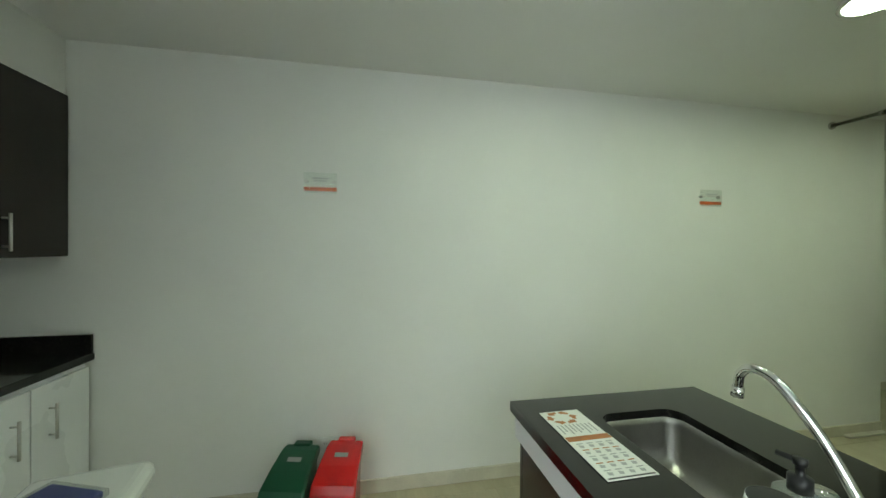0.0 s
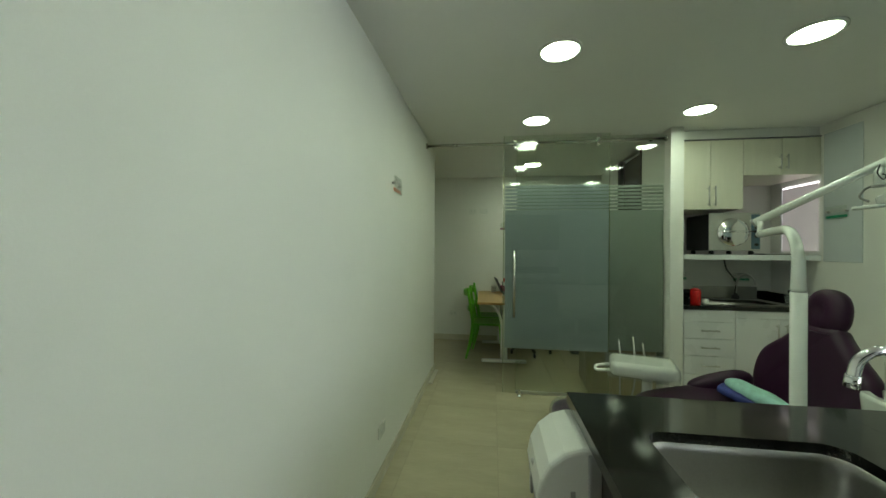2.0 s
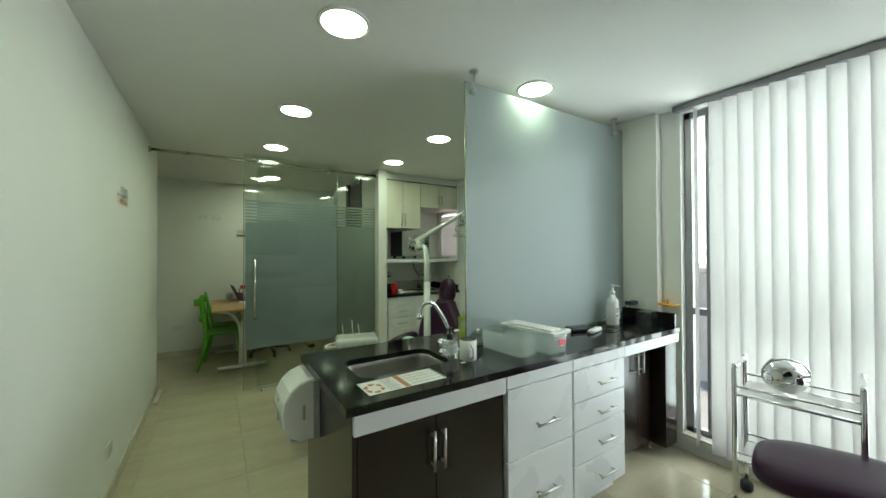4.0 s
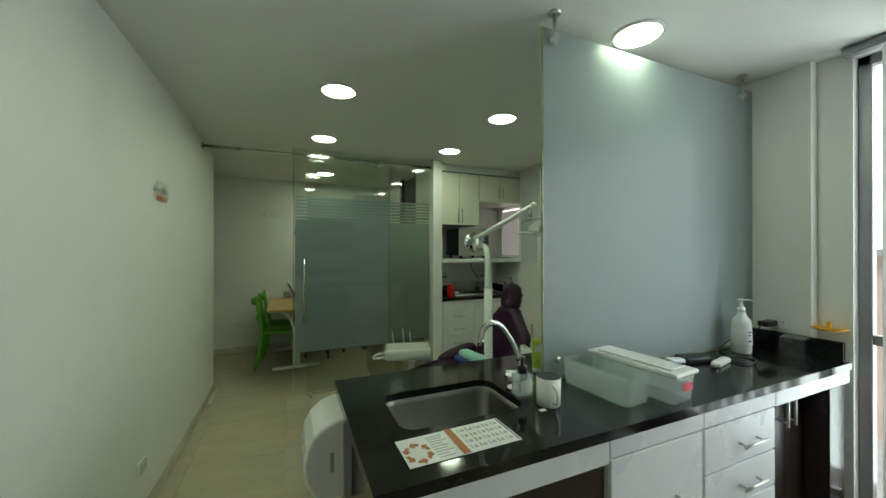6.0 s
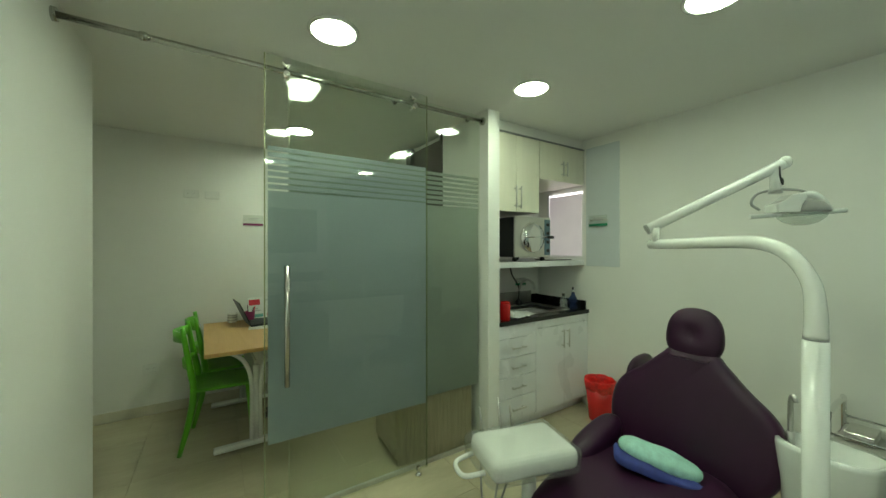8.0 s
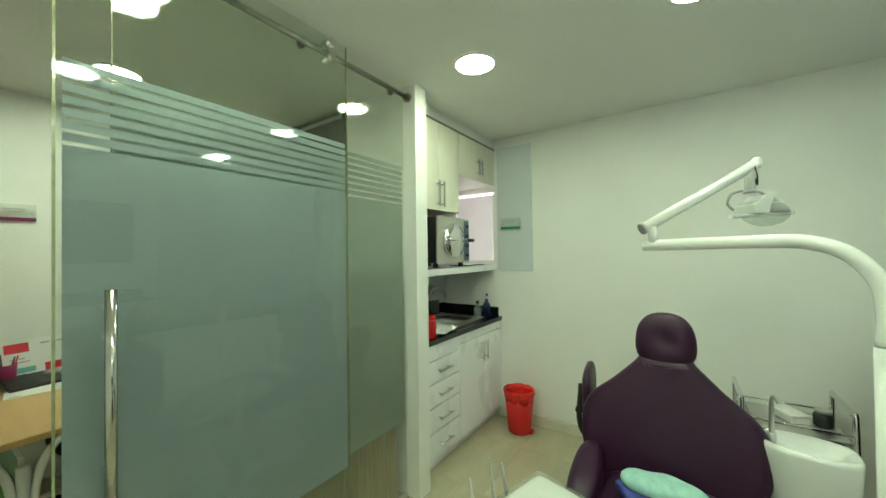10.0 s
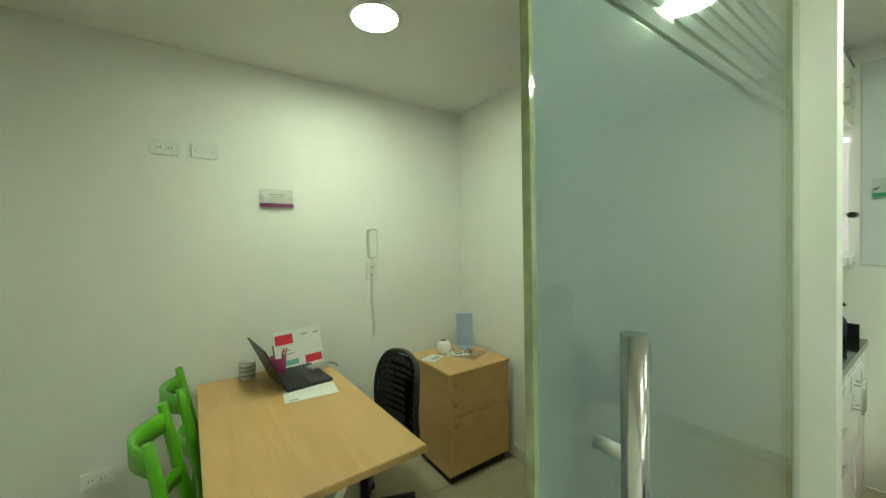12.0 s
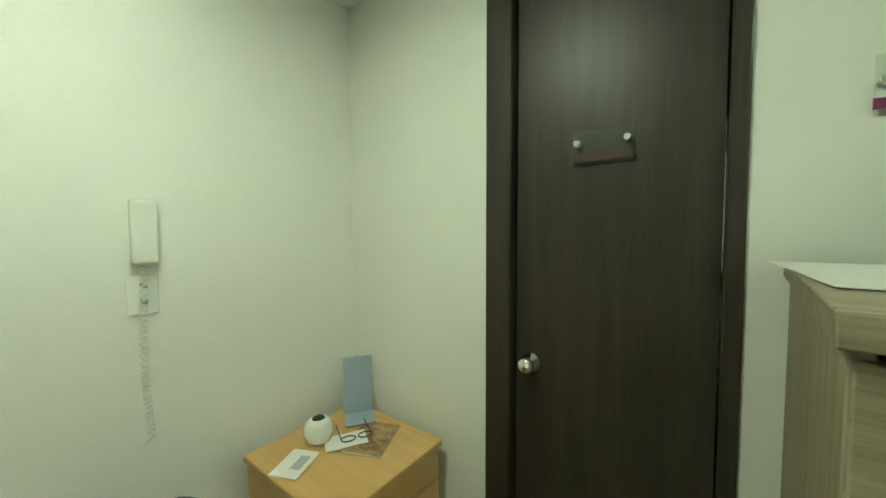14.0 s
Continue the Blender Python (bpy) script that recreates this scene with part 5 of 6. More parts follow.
w2 = tagged(new("window_2"), "small niche window covered by a pale pinkish roller shade", "window", kind="structure")
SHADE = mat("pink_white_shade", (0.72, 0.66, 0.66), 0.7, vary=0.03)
shade_b = SHADE.node_tree.nodes["Principled BSDF"]  # weak emission stands in for daylight passing through the cloth
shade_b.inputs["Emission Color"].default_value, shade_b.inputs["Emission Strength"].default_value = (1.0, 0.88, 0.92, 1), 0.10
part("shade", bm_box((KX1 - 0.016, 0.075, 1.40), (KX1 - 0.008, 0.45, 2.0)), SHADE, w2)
# glowing strips stand in for daylight leaking past the shade
part("daylight_gap", bm_box((KX1 - 0.012, 0.075, 2.002), (KX1 - 0.005, 0.455, 2.016)), glow("daylight_gap", (1.0, 0.93, 0.95), 1.6), w2, "line of daylight over the shade")
part("daylight_gap", bm_box((KX1 - 0.012, 0.452, 1.40), (KX1 - 0.005, 0.464, 2.0)), glow("daylight_gap_side", (1.0, 0.93, 0.95), 0.3), w2, "line of daylight beside the shade")
part("frame", bm_box((KX1 - 0.010, 0.468, 1.38), (KX1 - 0.002, 0.49, 2.03)), WHITE_LAM, w2)

sc = thing("sharps_container", "red plastic sharps container on the worktop", "container", pose(2.50, 0.06, 0.901))
part("body", bm_lathe([(0.036, 0), (0.04, 0.004), (0.042, 0.12), (0.036, 0.13)], 20), RED_PLASTIC, sc)
part("lid", bm_lathe([(0.038, 0.13), (0.038, 0.145), (0.02, 0.152), (0.001, 0.153)], 20), RED_PLASTIC, sc)
for x, y, h, mt, nm in ((3.40, 0.10, 0.16, SOAP_BLUE, "blue"), (3.34, 0.16, 0.12, PLASTIC_CLEAR, "clear")):
    bo = thing("bottle", nm + " liquid in a clear plastic bottle on the worktop", "bottle", pose(x, y, 0.901))
    part("body", bm_lathe([(0.032, 0), (0.035, 0.006), (0.035, h * 0.65), (0.016, h * 0.85), (0.013, h)], 20), mt, bo)
    part("cap", bm_lathe([(0.015, h), (0.015, h + 0.022), (0.012, h + 0.024)], 14), WHITE_PLASTIC if nm == "blue" else BLACK_PLASTIC, bo)
    if nm == "blue":
        part("trigger", bm_tube([(0, 0, h + 0.022), (-0.03, -0.02, h + 0.045), (-0.045, -0.03, h + 0.035)], 0.008, 8), BLACK_PLASTIC, bo)
pc = thing("small_cup", "small white cup beside the sink", "cup", pose(2.60, 0.09, 0.901))
part("cup", bm_lathe([(0.02, 0), (0.026, 0.055), (0.024, 0.055), (0.019, 0.003)], 18), CERAMIC, pc)
pp = thing("paper_sheet", "crumpled paper towel on the worktop", "paper", pose(2.70, 0.10, 0.907, 0, 0, 12))
b = bm_box((-0.14, -0.08, 0), (0.14, 0.08, 0.002))
bmesh.ops.subdivide_edges(b, edges=b.edges[:], cuts=8, use_grid_fill=True)
for v in b.verts:
    v.co.z += 0.010 + 0.009 * noise.noise(v.co * 25)
part("sheet", b, PAPER, pp)
for x, z in ((2.62, 1.10), (3.22, 1.10)):
    wall_sign("wall_sign", pose(x, 0.6195, z - 0.02), GREEN_STRIP, 0.15, 0.09, "small clear plate with a green strip behind the sink")
bd = thing("wall_board", "pale grey acrylic board fixed to the wall beside the kitchenette", "board", pose(RIGHT, -0.135, 1.31))
part("sheet", bm_box((-0.008, -0.163, 0), (-0.001, 0.163, 1.10), 0.002, 1), BOARD_GREY, bd)
wall_sign("wall_sign", pose(RIGHT - 0.0085, -0.105, 1.665, 0, 0, -90), GREEN_STRIP, 0.185, 0.11, "clear acrylic plate with a green strip on the wall board")

wb = thing("waste_bin", "red pedal bin lined with a red bag", "bin", pose(3.34, -0.22, 0))
part("body", bm_lathe([(0.085, 0), (0.092, 0.01), (0.118, 0.31), (0.115, 0.31), (0.09, 0.012)], 28), RED_PLASTIC, wb)
b = bm_lathe([(0.112, 0.25), (0.121, 0.30), (0.128, 0.335), (0.115, 0.35), (0.104, 0.31), (0.10, 0.22)], 40)
for v in b.verts:
    v.co += noise.noise_vector(v.co * 26) * 0.010
part("bag", b, RED_BAG, wb, "crumpled red liner folded over the rim")
part("pedal", bm_box((-0.03, -0.115, 0.008), (0.03, -0.08, 0.03), 0.004, 1), RED_PLASTIC, wb)

# ---- back of the treatment room ----
sb = thing("worktop", "black granite worktop on the white sideboard", "worktop")
part("slab", bm_box((0.002, BACK + 0.002, 0.868), (2.4, -4.875, 0.905), 0.003, 1), GRAN, sb)
part("upstand", bm_box((0.002, BACK + 0.03, 0.905), (0.022, -4.88, 1.0), 0.003, 1), GRAN, sb)
part("upstand", bm_box((0.002, BACK + 0.002, 0.905), (2.4, BACK + 0.028, 1.0), 0.003, 1), GRAN, sb)
for i, (x0, wd) in enumerate(((0.02, 0.312), (0.334, 0.474), (0.81, 0.474), (1.286, 0.474), (1.762, 0.62))):
    bc = thing("base_cabinet", "white laminate base cabinet with a steel handle", "cabinet")
    part("body", bm_box((x0, BACK + 0.02, 0.08), (x0 + wd, -4.905, 0.866)), WHITE_LAM, bc)
    part("plinth", bm_box((x0, BACK + 0.06, 0), (x0 + wd, -4.96, 0.079)), WHITE_LAM, bc)
    dr = part("cabinet_door", bm_box((x0 + 0.002, -4.904, 0.09), (x0 + wd - 0.002, -4.886, 0.84), 0.002, 1), WHITE_LAM, bc)
    hx = x0 + (wd - 0.085 if i % 2 == 0 else 0.085)
    bar_handle(dr, (hx, -4.886, 0.589), (hx, -4.886, 0.747), (0, 0.03, 0))
for i, (x0, wd) in enumerate(((0.004, 0.376), (0.382, 0.598), (0.982, 0.598), (1.582, 0.598))):
    wc = thing("wall_cabinet", "dark wenge wall cabinet with a steel handle", "wall cabinet")
    part("body", bm_box((x0, BACK + 0.02, 1.40), (x0 + wd, -5.008, 2.215)), DARK_LAM, wc)
    dr = part("cabinet_door", bm_box((x0 + 0.002, -5.007, 1.402), (x0 + wd - 0.002, -4.988, 2.213), 0.002, 1), DARK_LAM, wc)
    hx = x0 + (wd - 0.05 if i % 2 == 0 else 0.05)
    bar_handle(dr, (hx, -4.988, 1.43), (hx, -4.988, 1.59), (0, 0.03, 0))


def bin_lidded(m, mtl, label):
    """Bin with a long lid sloping down to its front (+y); the back is narrower."""
    t = thing("waste_bin", label, "bin", m)

    def taper(b):
        for v in b.verts:
            v.co.x *= 0.80 + 0.22 * (v.co.y + 0.13) / 0.29
        for f in b.faces:
            f.smooth = False
        return b
    part("body", taper(bm_extrude([(-0.095, 0), (0.105, 0), (0.138, 0.235), (-0.115, 0.325)], 0.195, "x", -0.0975, 0.014)), mtl, t)
    part("lid", taper(bm_extrude([(-0.125, 0.328), (0.150, 0.232), (0.160, 0.246), (0.135, 0.288), (0.05, 0.335), (-0.06, 0.378), (-0.105, 0.382), (-0.130, 0.36)], 0.222, "x", -0.111, 0.012)), mtl, t)
    part("hinge", bm_box((-0.045, -0.132, 0.365), (0.045, -0.09, 0.392), 0.006, 2), mtl, t)
    mk = part("flap_mark", bm_box((-0.035, -0.012, 0), (0.035, 0.012, 0.0015)), GREY_PLASTIC, t)
    mk.matrix_local = pose(0, -0.005, 0.359, -22, 0, 0)
    return t


bin_lidded(pose(0.205, -3.862, 0, 0, 0, -103), DKGREEN_PLASTIC, "dark green plastic bin with a sloping lid")
bin_lidded(pose(0.205, -3.628, 0, 0, 0, -101), RED_PLASTIC, "red plastic bin with a sloping lid")

t2 = thing("instrument_tray", "white dental console tray with a blue case on it", "dental console", pose(1.02, -4.285, 0, 0, 0, 12))
part("housing", bm_box((-0.22, -0.16, 0.675), (0.22, 0.16, 0.75), 0.035, 4), WHITE_PLASTIC, t2)
part("stem", bm_tube([(0, 0, 0.03), (0, 0, 0.68)], 0.03, 16), WHITE_ENAMEL, t2)
part("foot", bm_lathe([(0.2, 0), (0.2, 0.02), (0.06, 0.04), (0.04, 0.08)], 24), WHITE_ENAMEL, t2)
cs = thing("blue_case", "blue plastic case in clear film on the console tray", "case", pose(0.98, -4.30, 0.7505, 0, 0, 70))
part("box", bm_box((-0.09, -0.04, 0), (0.09, 0.04, 0.02), 0.006, 2), BLUE_CLOTH, cs)
part("film", bm_box((-0.10, -0.05, 0.0), (0.10, 0.05, 0.024), 0.008, 2), PLASTIC_BAG, cs)

dental_chair(pose(2.98, -4.38, 0, 0, 0, -78), "second dark purple vinyl dental chair near the window", False)
steel_cart(pose(3.12, -3.62, 0, 0, 0, 8), 0.46, 0.30, 0.80, "chrome tube trolley in front of the window blind")
mr = thing("table_mirror", "round tilting table mirror on the chrome trolley", "mirror", pose(3.10, -3.58, 0.672, 0, 0, 25))
part("rim", bm_tube([(0.09 * math.sin(a) * 0.0 - 0.02 - 0.03 * math.sin(a), 0.095 * math.cos(a), 0.115 + 0.09 * math.sin(a)) for a in (2 * math.pi * k / 40 for k in range(41))], 0.006, 8), CHROME, mr)
mm = part("mirror", bm_lathe([(0.092, 0), (0.092, 0.004), (0.001, 0.0045)], 40), MIRROR, mr)
mm.matrix_local = pose(-0.02, 0, 0.115, 0, -72, 0)
part("stand", bm_lathe([(0.05, 0), (0.05, 0.006), (0.008, 0.012), (0.006, 0.03)], 20), CHROME, mr)

# ---- office bay ----
DZ = 0.765
dk = thing("desk", "beech laminate desk with curved white metal legs", "desk", pose(0.795, 1.38, 0, 0, 0, 1.5))
part("top", bm_box((-0.325, -0.60, DZ - 0.028), (0.325, 0.585, DZ), 0.004, 2), BEECH, dk)
for y in (-0.44, 0.44):
    lg = part("leg", bm_tube([(0.0, y, 0.05), (0.0, y, 0.60)], 0.022, 14), WHITE_ENAMEL, dk, "white metal leg")
    for s in (-1, 1):
        part("curved_strut", bm_tube(curve_pts([(0.03 * s, y, 0.05), (0.03 * s, y, 0.45), (0.07 * s, y, 0.62), (0.16 * s, y, 0.71), (0.27 * s, y, 0.735)], 6), 0.016, 10), WHITE_ENAMEL, lg)
    part("foot_bar", bm_box((-0.27, y - 0.03, 0.012), (0.27, y + 0.03, 0.05), 0.012, 2), WHITE_ENAMEL, lg)
part("modesty_panel", bm_box((-0.01, -0.40, 0.35), (0.01, 0.40, 0.62), 0.004, 1), WHITE_ENAMEL, dk)


def green_chair(m):
    """Moulded chair facing +x; origin on the floor."""
    t = thing("green_chair", "lime green moulded plastic chair drawn up to the desk", "chair", m, "green visitor chairs")
    b = bm_box((-0.20, -0.20, 0.43), (0.20, 0.20, 0.455), 0.012, 3)
    part("seat", b, GREEN_PLASTIC, t)
    for s in (-1, 1):
        part("front_leg", bm_tube([(0.17, 0.17 * s, 0.43), (0.20, 0.19 * s, 0.0)], 0.02, 10, radii=[0.022, 0.014]), GREEN_PLASTIC, t)
        pts = curve_pts([(-0.26, 0.19 * s, 0.0), (-0.20, 0.185 * s, 0.25), (-0.175, 0.18 * s, 0.45), (-0.20, 0.175 * s, 0.62), (-0.245, 0.16 * s, 0.90)], 5)
        part("back_leg", bm_tube(pts, 0.02, 10, radii=[0.015 + 0.009 * math.sin(math.pi * min(1, i / (len(pts) - 1))) for i in range(len(pts))]), GREEN_PLASTIC, t)
    for z, bow, hgt, dx in ((0.83, 0.075, 0.075, -0.24), (0.62, 0.055, 0.055, -0.205)):
        b = bmesh.new()
        cols = []
        for k in range(15):
            u = k / 14 * 2 - 1
            x = dx - bow * (1 - u * u)
            cols.append([b.verts.new((x + ox, 0.165 * u, z + oz)) for ox, oz in ((0, -hgt / 2), (0.018, -hgt / 2), (0.016, hgt / 2), (-0.002, hgt / 2))])
        for p, q in zip(cols, cols[1:]):
            for k in range(4):
                b.faces.new((p[k], q[k], q[(k + 1) % 4], p[(k + 1) % 4])).smooth = True
        b.faces.new(cols[0])
        b.faces.new(cols[-1][::-1])
        bmesh.ops.recalc_face_normals(b, faces=b.faces)
        part("back_slat", b, GREEN_PLASTIC, t)
    return t


g1 = green_chair(pose(0.60, 1.235, 0, 0, 0, -2))
copy_thing(g1, pose(0.645, 1.70, 0, 0, 0, 3))

oc = thing("office_chair", "black office chair with a mesh backrest behind the desk", "chair", pose(1.17, 1.48, -0.0, 0, 0, 184))
part("seat", bm_pillow((-0.22, -0.23, 0.42), (0.22, 0.23, 0.50), 4, 14), BLACK_MESH, oc)
fr = [(-0.19, 0.0), (-0.215, 0.16), (-0.20, 0.30), (-0.14, 0.385), (0, 0.41), (0.14, 0.385), (0.20, 0.30), (0.215, 0.16), (0.19, 0.0)]


def back_x(u, v):
    return -0.23 - 0.10 * v + 0.10 * (u / 0.2) ** 2 * 0.5


bf = part("back_frame", bm_tube(curve_pts([(back_x(u, v), u, 0.45 + v) for u, v in fr + [fr[0]]], 5), 0.014, 10), BLACK_PLASTIC, oc)
mesh_b = bmesh.new()
rows = []
for i in range(9):
    v = i / 8 * 0.39
    half = 0.2 if v < 0.28 else 0.2 * max(0.35, math.sqrt(max(0, 1 - ((v - 0.28) / 0.135) ** 2)))
    rows.append([mesh_b.verts.new((back_x(half * (k / 8 * 2 - 1), v), half * (k / 8 * 2 - 1), 0.45 + v)) for k in range(9)])
for p, q in zip(rows, rows[1:]):
    for k in range(8):
        mesh_b.faces.new((p[k], p[k + 1], q[k + 1], q[k])).smooth = True
bmesh.ops.solidify(mesh_b, geom=mesh_b.faces[:], thickness=0.003)
part("mesh_back", mesh_b, sheer("open_mesh", (0.35, 0.35, 0.35), 0.6, 1.1, diffuse=(0.012, 0.012, 0.012), body=0.82), bf, "black see-through mesh")
for i in range(8):
    v = 0.07 + 0.036 * i
    part("slat", bm_tube(curve_pts([(back_x(u, v) - 0.006, u, 0.45 + v) for u in (-0.17, -0.08, 0, 0.08, 0.17)], 3), 0.006, 6), BLACK_PLASTIC, bf)
part("spine", bm_box((-0.30, -0.03, 0.40), (-0.27, 0.03, 0.70), 0.008, 2), BLACK_PLASTIC, oc)
part("gas_column", bm_tube([(0, 0, 0.09), (0, 0, 0.43)], 0.025, 14), BLACK_PLASTIC, oc)
for k in range(5):
    a = 2 * math.pi * (k + 0.3) / 5
    lg = part("leg", bm_tube([(0, 0, 0.11), (0.27 * math.cos(a), 0.27 * math.sin(a), 0.075)], 0.02, 8), BLACK_PLASTIC, oc)
    part("castor", bm_tube([(0.27 * math.cos(a) - 0.014, 0.27 * math.sin(a), 0.028), (0.27 * math.cos(a) + 0.014, 0.27 * math.sin(a), 0.028)], 0.028, 12), BLACK_PLASTIC, lg)

pd = thing("pedestal", "beech laminate drawer pedestal standing in the corner", "drawer pedestal", pose(0, 0, 0))
PZ = 0.69
part("top", bm_box((1.69, 1.425, PZ - 0.022), (2.19, 1.93, PZ), 0.003, 1), BEECH, pd)
part("body", bm_box((1.70, 1.455, 0.05), (2.18, 1.92, PZ - 0.022)), BEECH, pd)
for z0, z1 in ((0.545, 0.664), (0.415, 0.542), (0.07, 0.412)):
    dr = part("drawer_front", bm_box((1.703, 1.435, z0), (2.178, 1.454, z1), 0.002, 1), BEECH, pd)
    part("finger_pull", bm_tube([(1.74, 1.4355, z1 - 0.05), (1.74, 1.4335, z1 - 0.05)], 0.012, 14), OAK_GREY, dr)
part("lock", bm_tube([(2.15, 1.436, 0.64), (2.15, 1.430, 0.64)], 0.008, 12), STEEL, pd)
part("base", bm_box((1.72, 1.47, 0.0), (2.16, 1.90, 0.05)), BLACK_PLASTIC, pd)

ds = thing("drawer_chest", "tall grey oak chest of drawers beside the dark door", "chest of drawers")
part("top", bm_box((1.583, 0.11, 1.378), (2.21, 0.553, 1.41), 0.002, 1), OAK_GREY, ds)
part("side_panel", bm_box((1.612, 0.524, 0.0), (2.21, 0.542, 1.376), 0.002, 1), OAK_GREY_V, ds)
part("side_panel", bm_box((1.612, 0.12, 0.0), (2.21, 0.138, 1.376), 0.002, 1), OAK_GREY_V, ds)
part("body", bm_box((1.625, 0.139, 0.04), (2.20, 0.523, 1.36)), BLACK_PLASTIC, ds)
for i, (z0, z1) in enumerate(((1.074, 1.366), (0.73, 1.070), (0.39, 0.726), (0.05, 0.386))):
    part("drawer_front", bm_box((1.598, 0.122, z0), (1.620, 0.540, z1), 0.002, 1), OAK_GREY, ds)

ds.matrix_world = Matrix.Translation((1.583, 0.553, 0)) @ pose(0, 0, 0, 0, 0, -4.2) @ Matrix.Translation((-1.583, -0.553, 0))

rb = part("rabbit_figurine", bm_pillow((-0.045, -0.042, 0.0), (0.045, 0.042, 0.085), 2.1, 16), MOSS)
extra = bmesh.new()
extra.from_mesh(rb.data)
for lo, hi in (((-0.034, -0.032, 0.072), (0.034, 0.032, 0.135)), ((-0.05, -0.045, -0.002), (-0.012, -0.005, 0.022)), ((-0.05, 0.005, -0.002), (-0.012, 0.045, 0.022)),
               ((-0.04, -0.045, 0.045), (-0.01, -0.018, 0.075)), ((-0.04, 0.018, 0.045), (-0.01, 0.045, 0.075))):
    tmp = bm_pillow(lo, hi, 2.1, 10)
    me_t = bpy.data.meshes.new("tmp")
    tmp.to_mesh(me_t)
    tmp.free()
    extra.from_mesh(me_t)
    bpy.data.meshes.remove(me_t)
for s in (-1, 1):
    bm_tube([(0, 0.012 * s, 0.125), (0, 0.032 * s, 0.148), (0, 0.056 * s, 0.162)], 0.01, 10, extra, radii=[0.008, 0.013, 0.006])
extra.to_mesh(rb.data)
extra.free()
for p in rb.data.polygons:
    p.use_smooth = True
rb.matrix_world = pose(1.70, 0.30, 1.4145, 0, 0, 20) @ Matrix.Diagonal((0.86, 0.86, 0.9, 1))
tagged(rb, "moss-covered rabbit figurine on the chest of drawers", "figurine")
rp = thing("paper_sheet", "white paper runner lying on the chest of drawers", "paper", pose(1.95, 0.33, 1.411, 0, 0, 2))
b = bm_box((-0.20, -0.19, 0), (0.22, 0.20, 0.0012))
bmesh.ops.subdivide_edges(b, edges=b.edges[:], cuts=6, use_grid_fill=True)
for v in b.verts:
    v.co.z += 0.0006 + 0.004 * max(0, noise.noise(v.co * 9))
part("sheet", b, PAPER, rp)

lp = thing("laptop", "open black laptop on the beech desk", "laptop", pose(0.915, 1.73, DZ + 0.001, 0, 0, 96))
part("base", bm_box((-0.17, -0.115, 0), (0.17, 0.115, 0.018), 0.004, 2), BLACK_PLASTIC, lp)
kb = part("keyboard", bm_box((-0.15, -0.01, 0.0182), (0.15, 0.095, 0.0192)), mat("key_field", (0.03, 0.03, 0.03), 0.5), lp)
for r in range(5):
    for c in range(14):
        part("key", bm_box((-0.147 + c * 0.021, -0.006 + r * 0.02, 0.0194), (-0.130 + c * 0.021, 0.010 + r * 0.02, 0.0212)), BLACK_PLASTIC, kb)
scn = part("screen_lid", bm_box((-0.17, 0, 0), (0.17, 0.008, 0.23), 0.003, 1), BLACK_PLASTIC, lp)
scn.matrix_local = pose(0, 0.112, 0.016, -24, 0, 0)
part("screen", bm_box((-0.155, -0.0015, 0.015), (0.155, -0.0005, 0.215)), mat("dark_screen", (0.02, 0.02, 0.022), 0.12), scn, "dark glossy screen")
pw = thing("paper_sheet", "white printed sheet on the desk", "paper", pose(0.915, 1.50, DZ + 0.001, 0, 0, -6))
part("sheet", bm_box((-0.12, -0.075, 0), (0.12, 0.075, 0.002)), PAPER, pw)
part("text_bar", bm_box((-0.10, -0.065, 0.0022), (-0.06, -0.05, 0.0026)), PRINT_GREY, pw)
cb = thing("desk_calendar", "white desk calendar with red and teal prints", "calendar", pose(0.955, 1.90, DZ + 0.001, 0, 0, 12))
crd = part("card", bm_box((-0.14, -0.002, 0), (0.14, 0.002, 0.225), 0.001, 1), PAPER, cb)
crd.matrix_local = pose(0, -0.02, 0.0, -14, 0, 0)
for (x0, x1, z0, z1), mt in (((-0.13, -0.03, 0.15, 0.205), PRINT_RED), ((-0.12, -0.01, 0.03, 0.06), PRINT_TEAL), ((0.03, 0.13, 0.02, 0.065), PRINT_RED),
                             ((0.02, 0.06, 0.185, 0.195), PRINT_GREY), ((0.09, 0.125, 0.185, 0.195), PRINT_GREY), ((-0.11, -0.03, 0.09, 0.097), PRINT_GREY), ((-0.11, -0.05, 0.11, 0.117), PRINT_GREY)):
    part("print", bm_box((x0, -0.0032, z0), (x1, -0.0022, z1)), mt, crd)
part("back_leg", bm_box((-0.13, 0.03, 0), (0.13, 0.034, 0.10)), PAPER, cb)
cu = thing("mug", "white printed mug on the desk", "mug", pose(0.685, 1.89, DZ + 0.001))
part("cup", bm_lathe([(0.036, 0), (0.04, 0.004), (0.04, 0.09), (0.037, 0.09), (0.036, 0.006)], 20), CERAMIC, cu)
for z in (0.02, 0.045, 0.065):
    part("text_bar", bm_lathe([(0.0403, z), (0.0405, z), (0.0405, z + 0.009), (0.0403, z + 0.009)], 20), PRINT_GREY, cu)
ph = thing("pencil_holder", "magenta wire mesh pencil holder with pens", "pencil holder", pose(0.828, 1.845, DZ + 0.001))
part("cup", bm_lathe([(0.038, 0), (0.04, 0.002), (0.045, 0.10), (0.043, 0.10), (0.037, 0.004)], 20), MAGENTA_MESH, ph)
for i, (dx, dy) in enumerate(((0.02, 0.01), (0.025, -0.01), (-0.01, 0.02))):
    part("pen", bm_tube([(dx * 0.5, dy * 0.5, 0.006), (dx * 1.8, dy * 1.8, 0.135 + 0.01 * i)], 0.004, 8), (INK, PRINT_RED, INK)[i], ph)
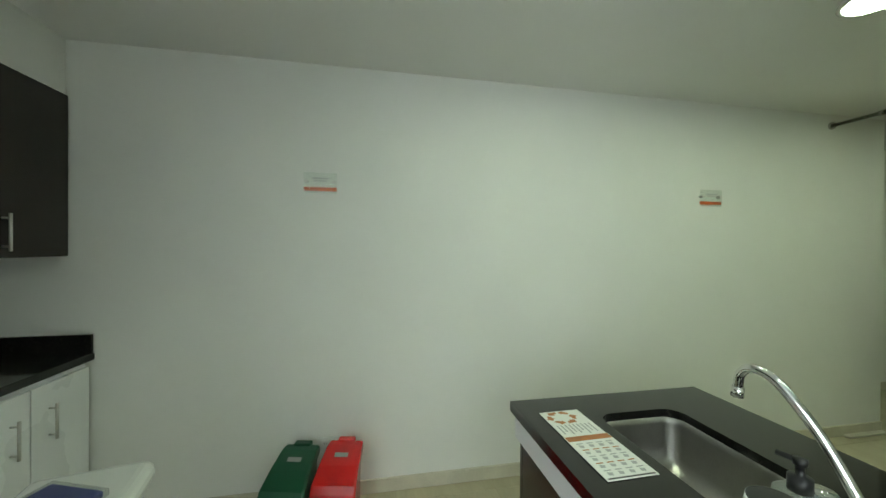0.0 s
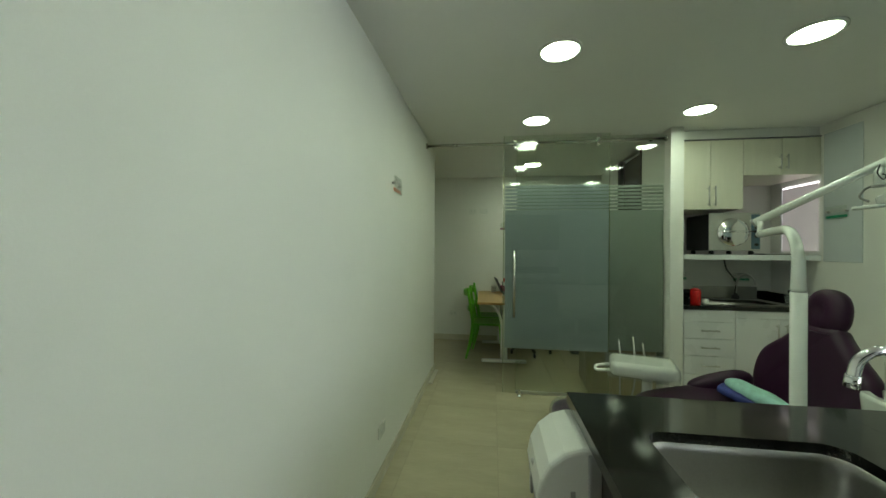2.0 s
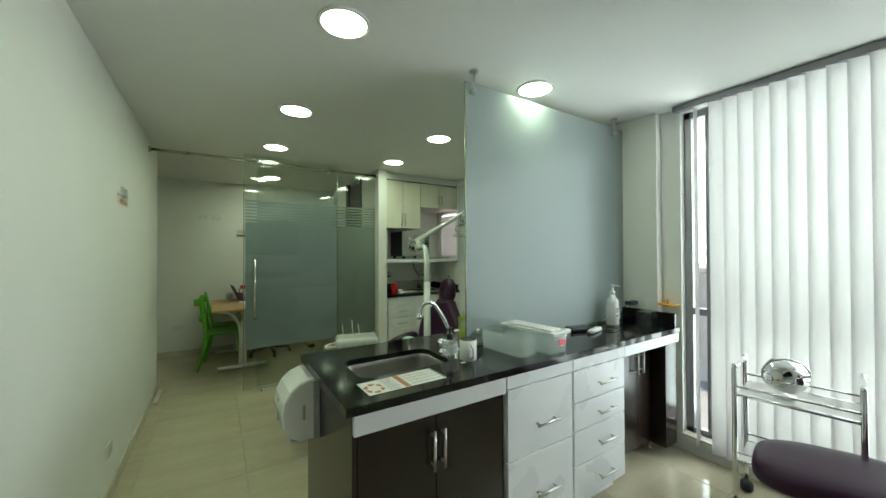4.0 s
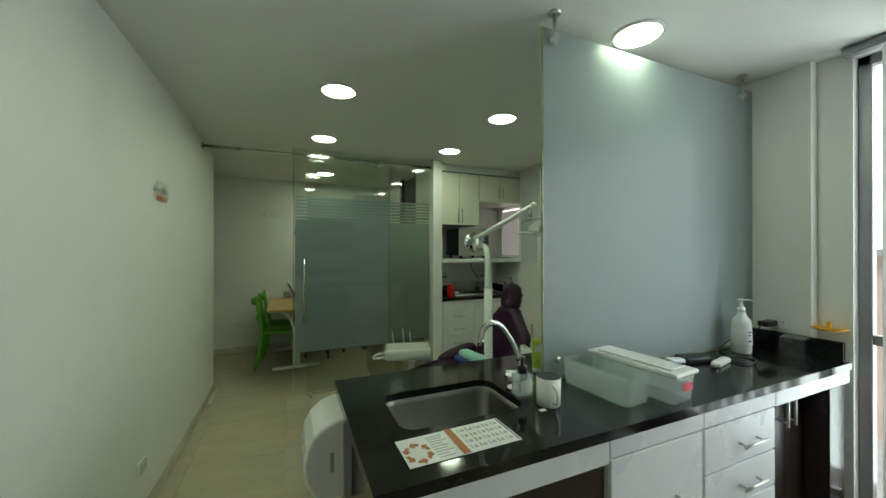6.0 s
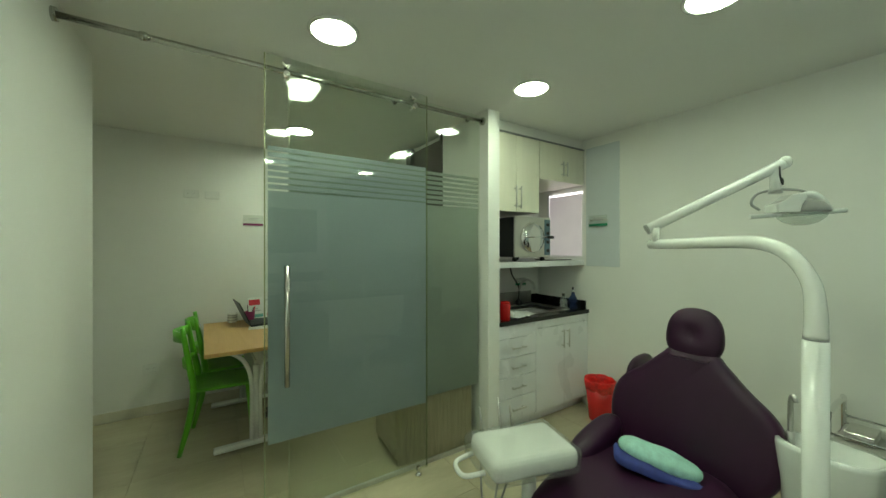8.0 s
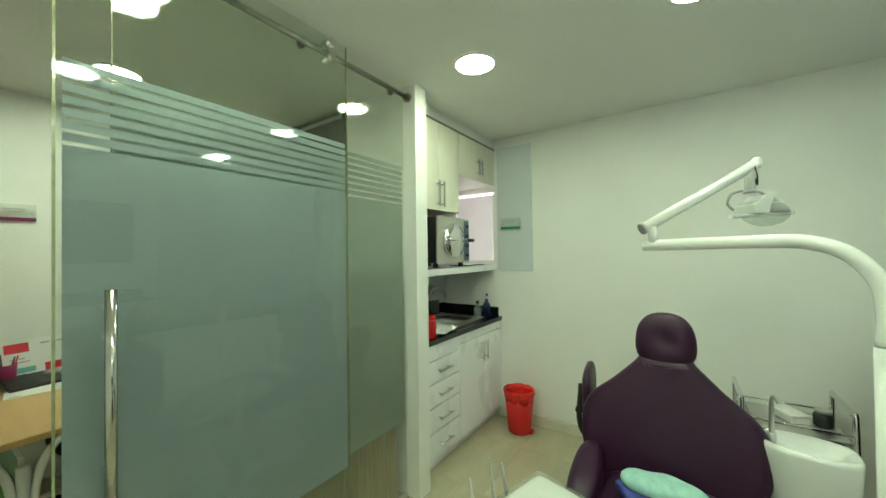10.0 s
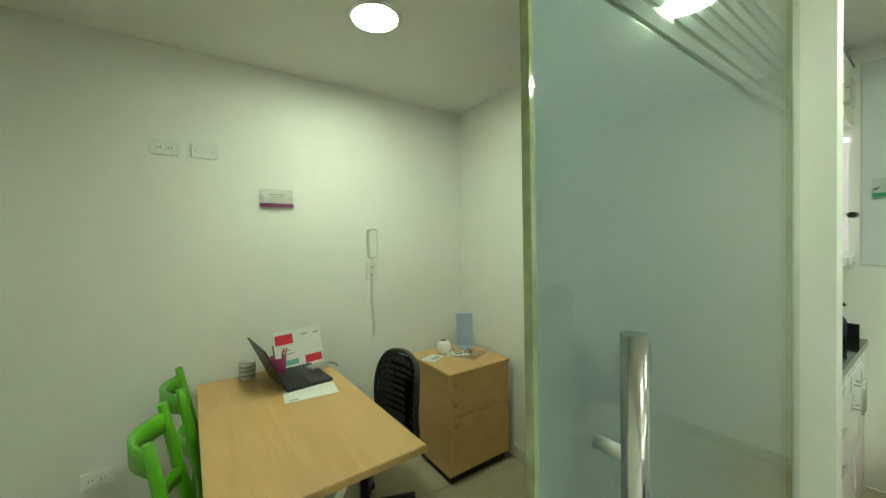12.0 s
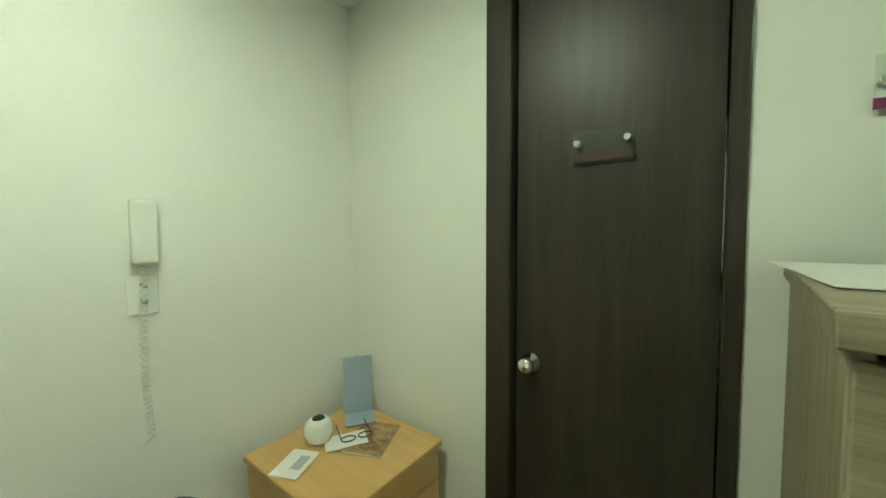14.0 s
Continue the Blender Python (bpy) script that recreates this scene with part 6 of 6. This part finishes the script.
ch = thing("card_terminal", "small grey device with a black cable on the desk", "device", pose(1.03, 1.80, DZ + 0.001, 0, 0, 20))
part("body", bm_box((-0.06, -0.03, 0), (0.06, 0.03, 0.03), 0.008, 2), GREY_PLASTIC, ch)
part("cable", bm_tube(curve_pts([(0.06, 0, 0.015), (0.09, 0.01, 0.01), (0.105, -0.03, 0.006), (0.08, -0.07, 0.005)], 6), 0.003, 6), BLACK_PLASTIC, ch)

tp = thing("intercom_phone", "white wall intercom handset with a coiled cord", "intercom", pose(1.452, FAR, 0))
part("handset", bm_box((-0.032, -0.05, 1.385), (0.032, -0.004, 1.575), 0.014, 3), WHITE_PLASTIC, tp)
part("wall_plate", bm_box((-0.040, -0.010, 1.232), (0.034, -0.0005, 1.352), 0.003, 1), WHITE_PLASTIC, tp)
for z in (1.262, 1.312):
    part("jack", bm_box((-0.012, -0.0125, z), (0.006, -0.0102, z + 0.016)), GREY_PLASTIC, tp)
coil = []
for i in range(420):
    s = i / 419
    zc = 1.385 - 0.52 * s
    a = s * 2 * math.pi * 34
    coil.append((0.008 * math.cos(a) - 0.012 * math.sin(s * 3.1), -0.022 + 0.008 * math.sin(a), zc))
part("coiled_cord", bm_tube(coil, 0.0026, 5), WHITE_PLASTIC, tp)
part("cord_tail", bm_tube(curve_pts([coil[-1], (-0.02, -0.02, 0.84), (0.0, -0.02, 0.86), (0.004, -0.022, 0.92)], 5), 0.003, 6), WHITE_PLASTIC, tp)

vs = thing("round_pot", "small round white ceramic pot on the pedestal", "pot", pose(1.90, 1.79, PZ + 0.001))
part("pot", bm_lathe([(0.025, 0), (0.045, 0.012), (0.056, 0.045), (0.046, 0.078), (0.026, 0.092), (0.022, 0.088)], 28), CERAMIC, vs)
part("plant_tuft", bm_pillow((-0.023, -0.023, 0.078), (0.023, 0.023, 0.098), 2.2, 8), mat("dark_moss", (0.015, 0.035, 0.012), 0.9, bump=0.6), vs)
mz = thing("magazine", "glossy brown magazine on the pedestal", "magazine", pose(2.03, 1.64, PZ + 0.001, 0, 0, 24))
part("pages", bm_box((-0.10, -0.075, 0), (0.10, 0.075, 0.006)), PAPER, mz)
part("cover", bm_box((-0.101, -0.076, 0.0062), (0.101, 0.076, 0.0075)), MAG, mz)
lt = thing("paper_sheet", "white folded paper on the pedestal", "paper", pose(1.955, 1.70, PZ + 0.009, 0, 0, -30))
part("sheet", bm_box((-0.075, -0.045, 0), (0.075, 0.045, 0.003)), PAPER, lt)
eg = thing("eyeglasses", "black-rimmed eyeglasses lying on the paper", "eyeglasses", pose(1.99, 1.68, PZ + 0.016, 0, 0, -25))
for s in (-1, 1):
    part("rim", bm_tube([(0.032 * s + 0.026 * math.cos(a), 0.018 * math.sin(a), 0) for a in (2 * math.pi * k / 20 for k in range(21))], 0.002, 6), INK, eg)
    part("temple", bm_tube([(0.058 * s, 0, 0), (0.055 * s, 0.11, 0.003)], 0.002, 6), INK, eg)
cf = thing("leaflet", "pale printed leaflet on the pedestal edge", "leaflet", pose(1.775, 1.74, PZ + 0.001, 0, 0, 25))
part("sheet", bm_box((-0.07, -0.05, 0), (0.07, 0.05, 0.004)), PAPER, cf)
part("picture", bm_box((-0.03, -0.035, 0.0042), (0.04, 0.0, 0.0048)), PRINT_GREY, cf)
bk = thing("card_holder", "pale blue card stand propped in the corner", "card stand", pose(2.10, 1.80, PZ + 0.009, 0, 0, -35))
cd = part("upright_card", bm_box((-0.06, -0.002, 0), (0.06, 0.002, 0.235), 0.001, 1), BLUE_BOARD, bk)
cd.matrix_local = pose(0, 0.03, 0.001, -10, 0, 0)
part("foot_card", bm_box((-0.06, -0.07, 0), (0.06, 0.028, 0.003)), BLUE_BOARD, bk)

fs = struct("threshold", bm_box((0.013, 0.14, 0.0005), (0.055, 0.54, 0.02), 0.006, 2), SKIRT, "pale cover strip on the floor at the wall end", "trim")

# ---- floor tiles ----
S, J = 0.60, 0.0018
tile_bm = bm_box((J / 2, J / 2, -0.0035), (S - J / 2, S - J / 2, 0.0), 0.001, 1)
tile_me = bpy.data.meshes.new("tile")
tile_bm.to_mesh(tile_me)
tile_bm.free()
tile_me.materials.append(TILE)
for i in range(-3, 6):
    for j in range(-10, 4):
        x, y = 0.70 + S * (i - 0), 0.27 + S * j
        if x > OFF_L - 0.6 and x < 3.5 and y < FAR:
            o = new("tile", tile_me)
            o.location = (x, y, 0)
            o.parent = floor
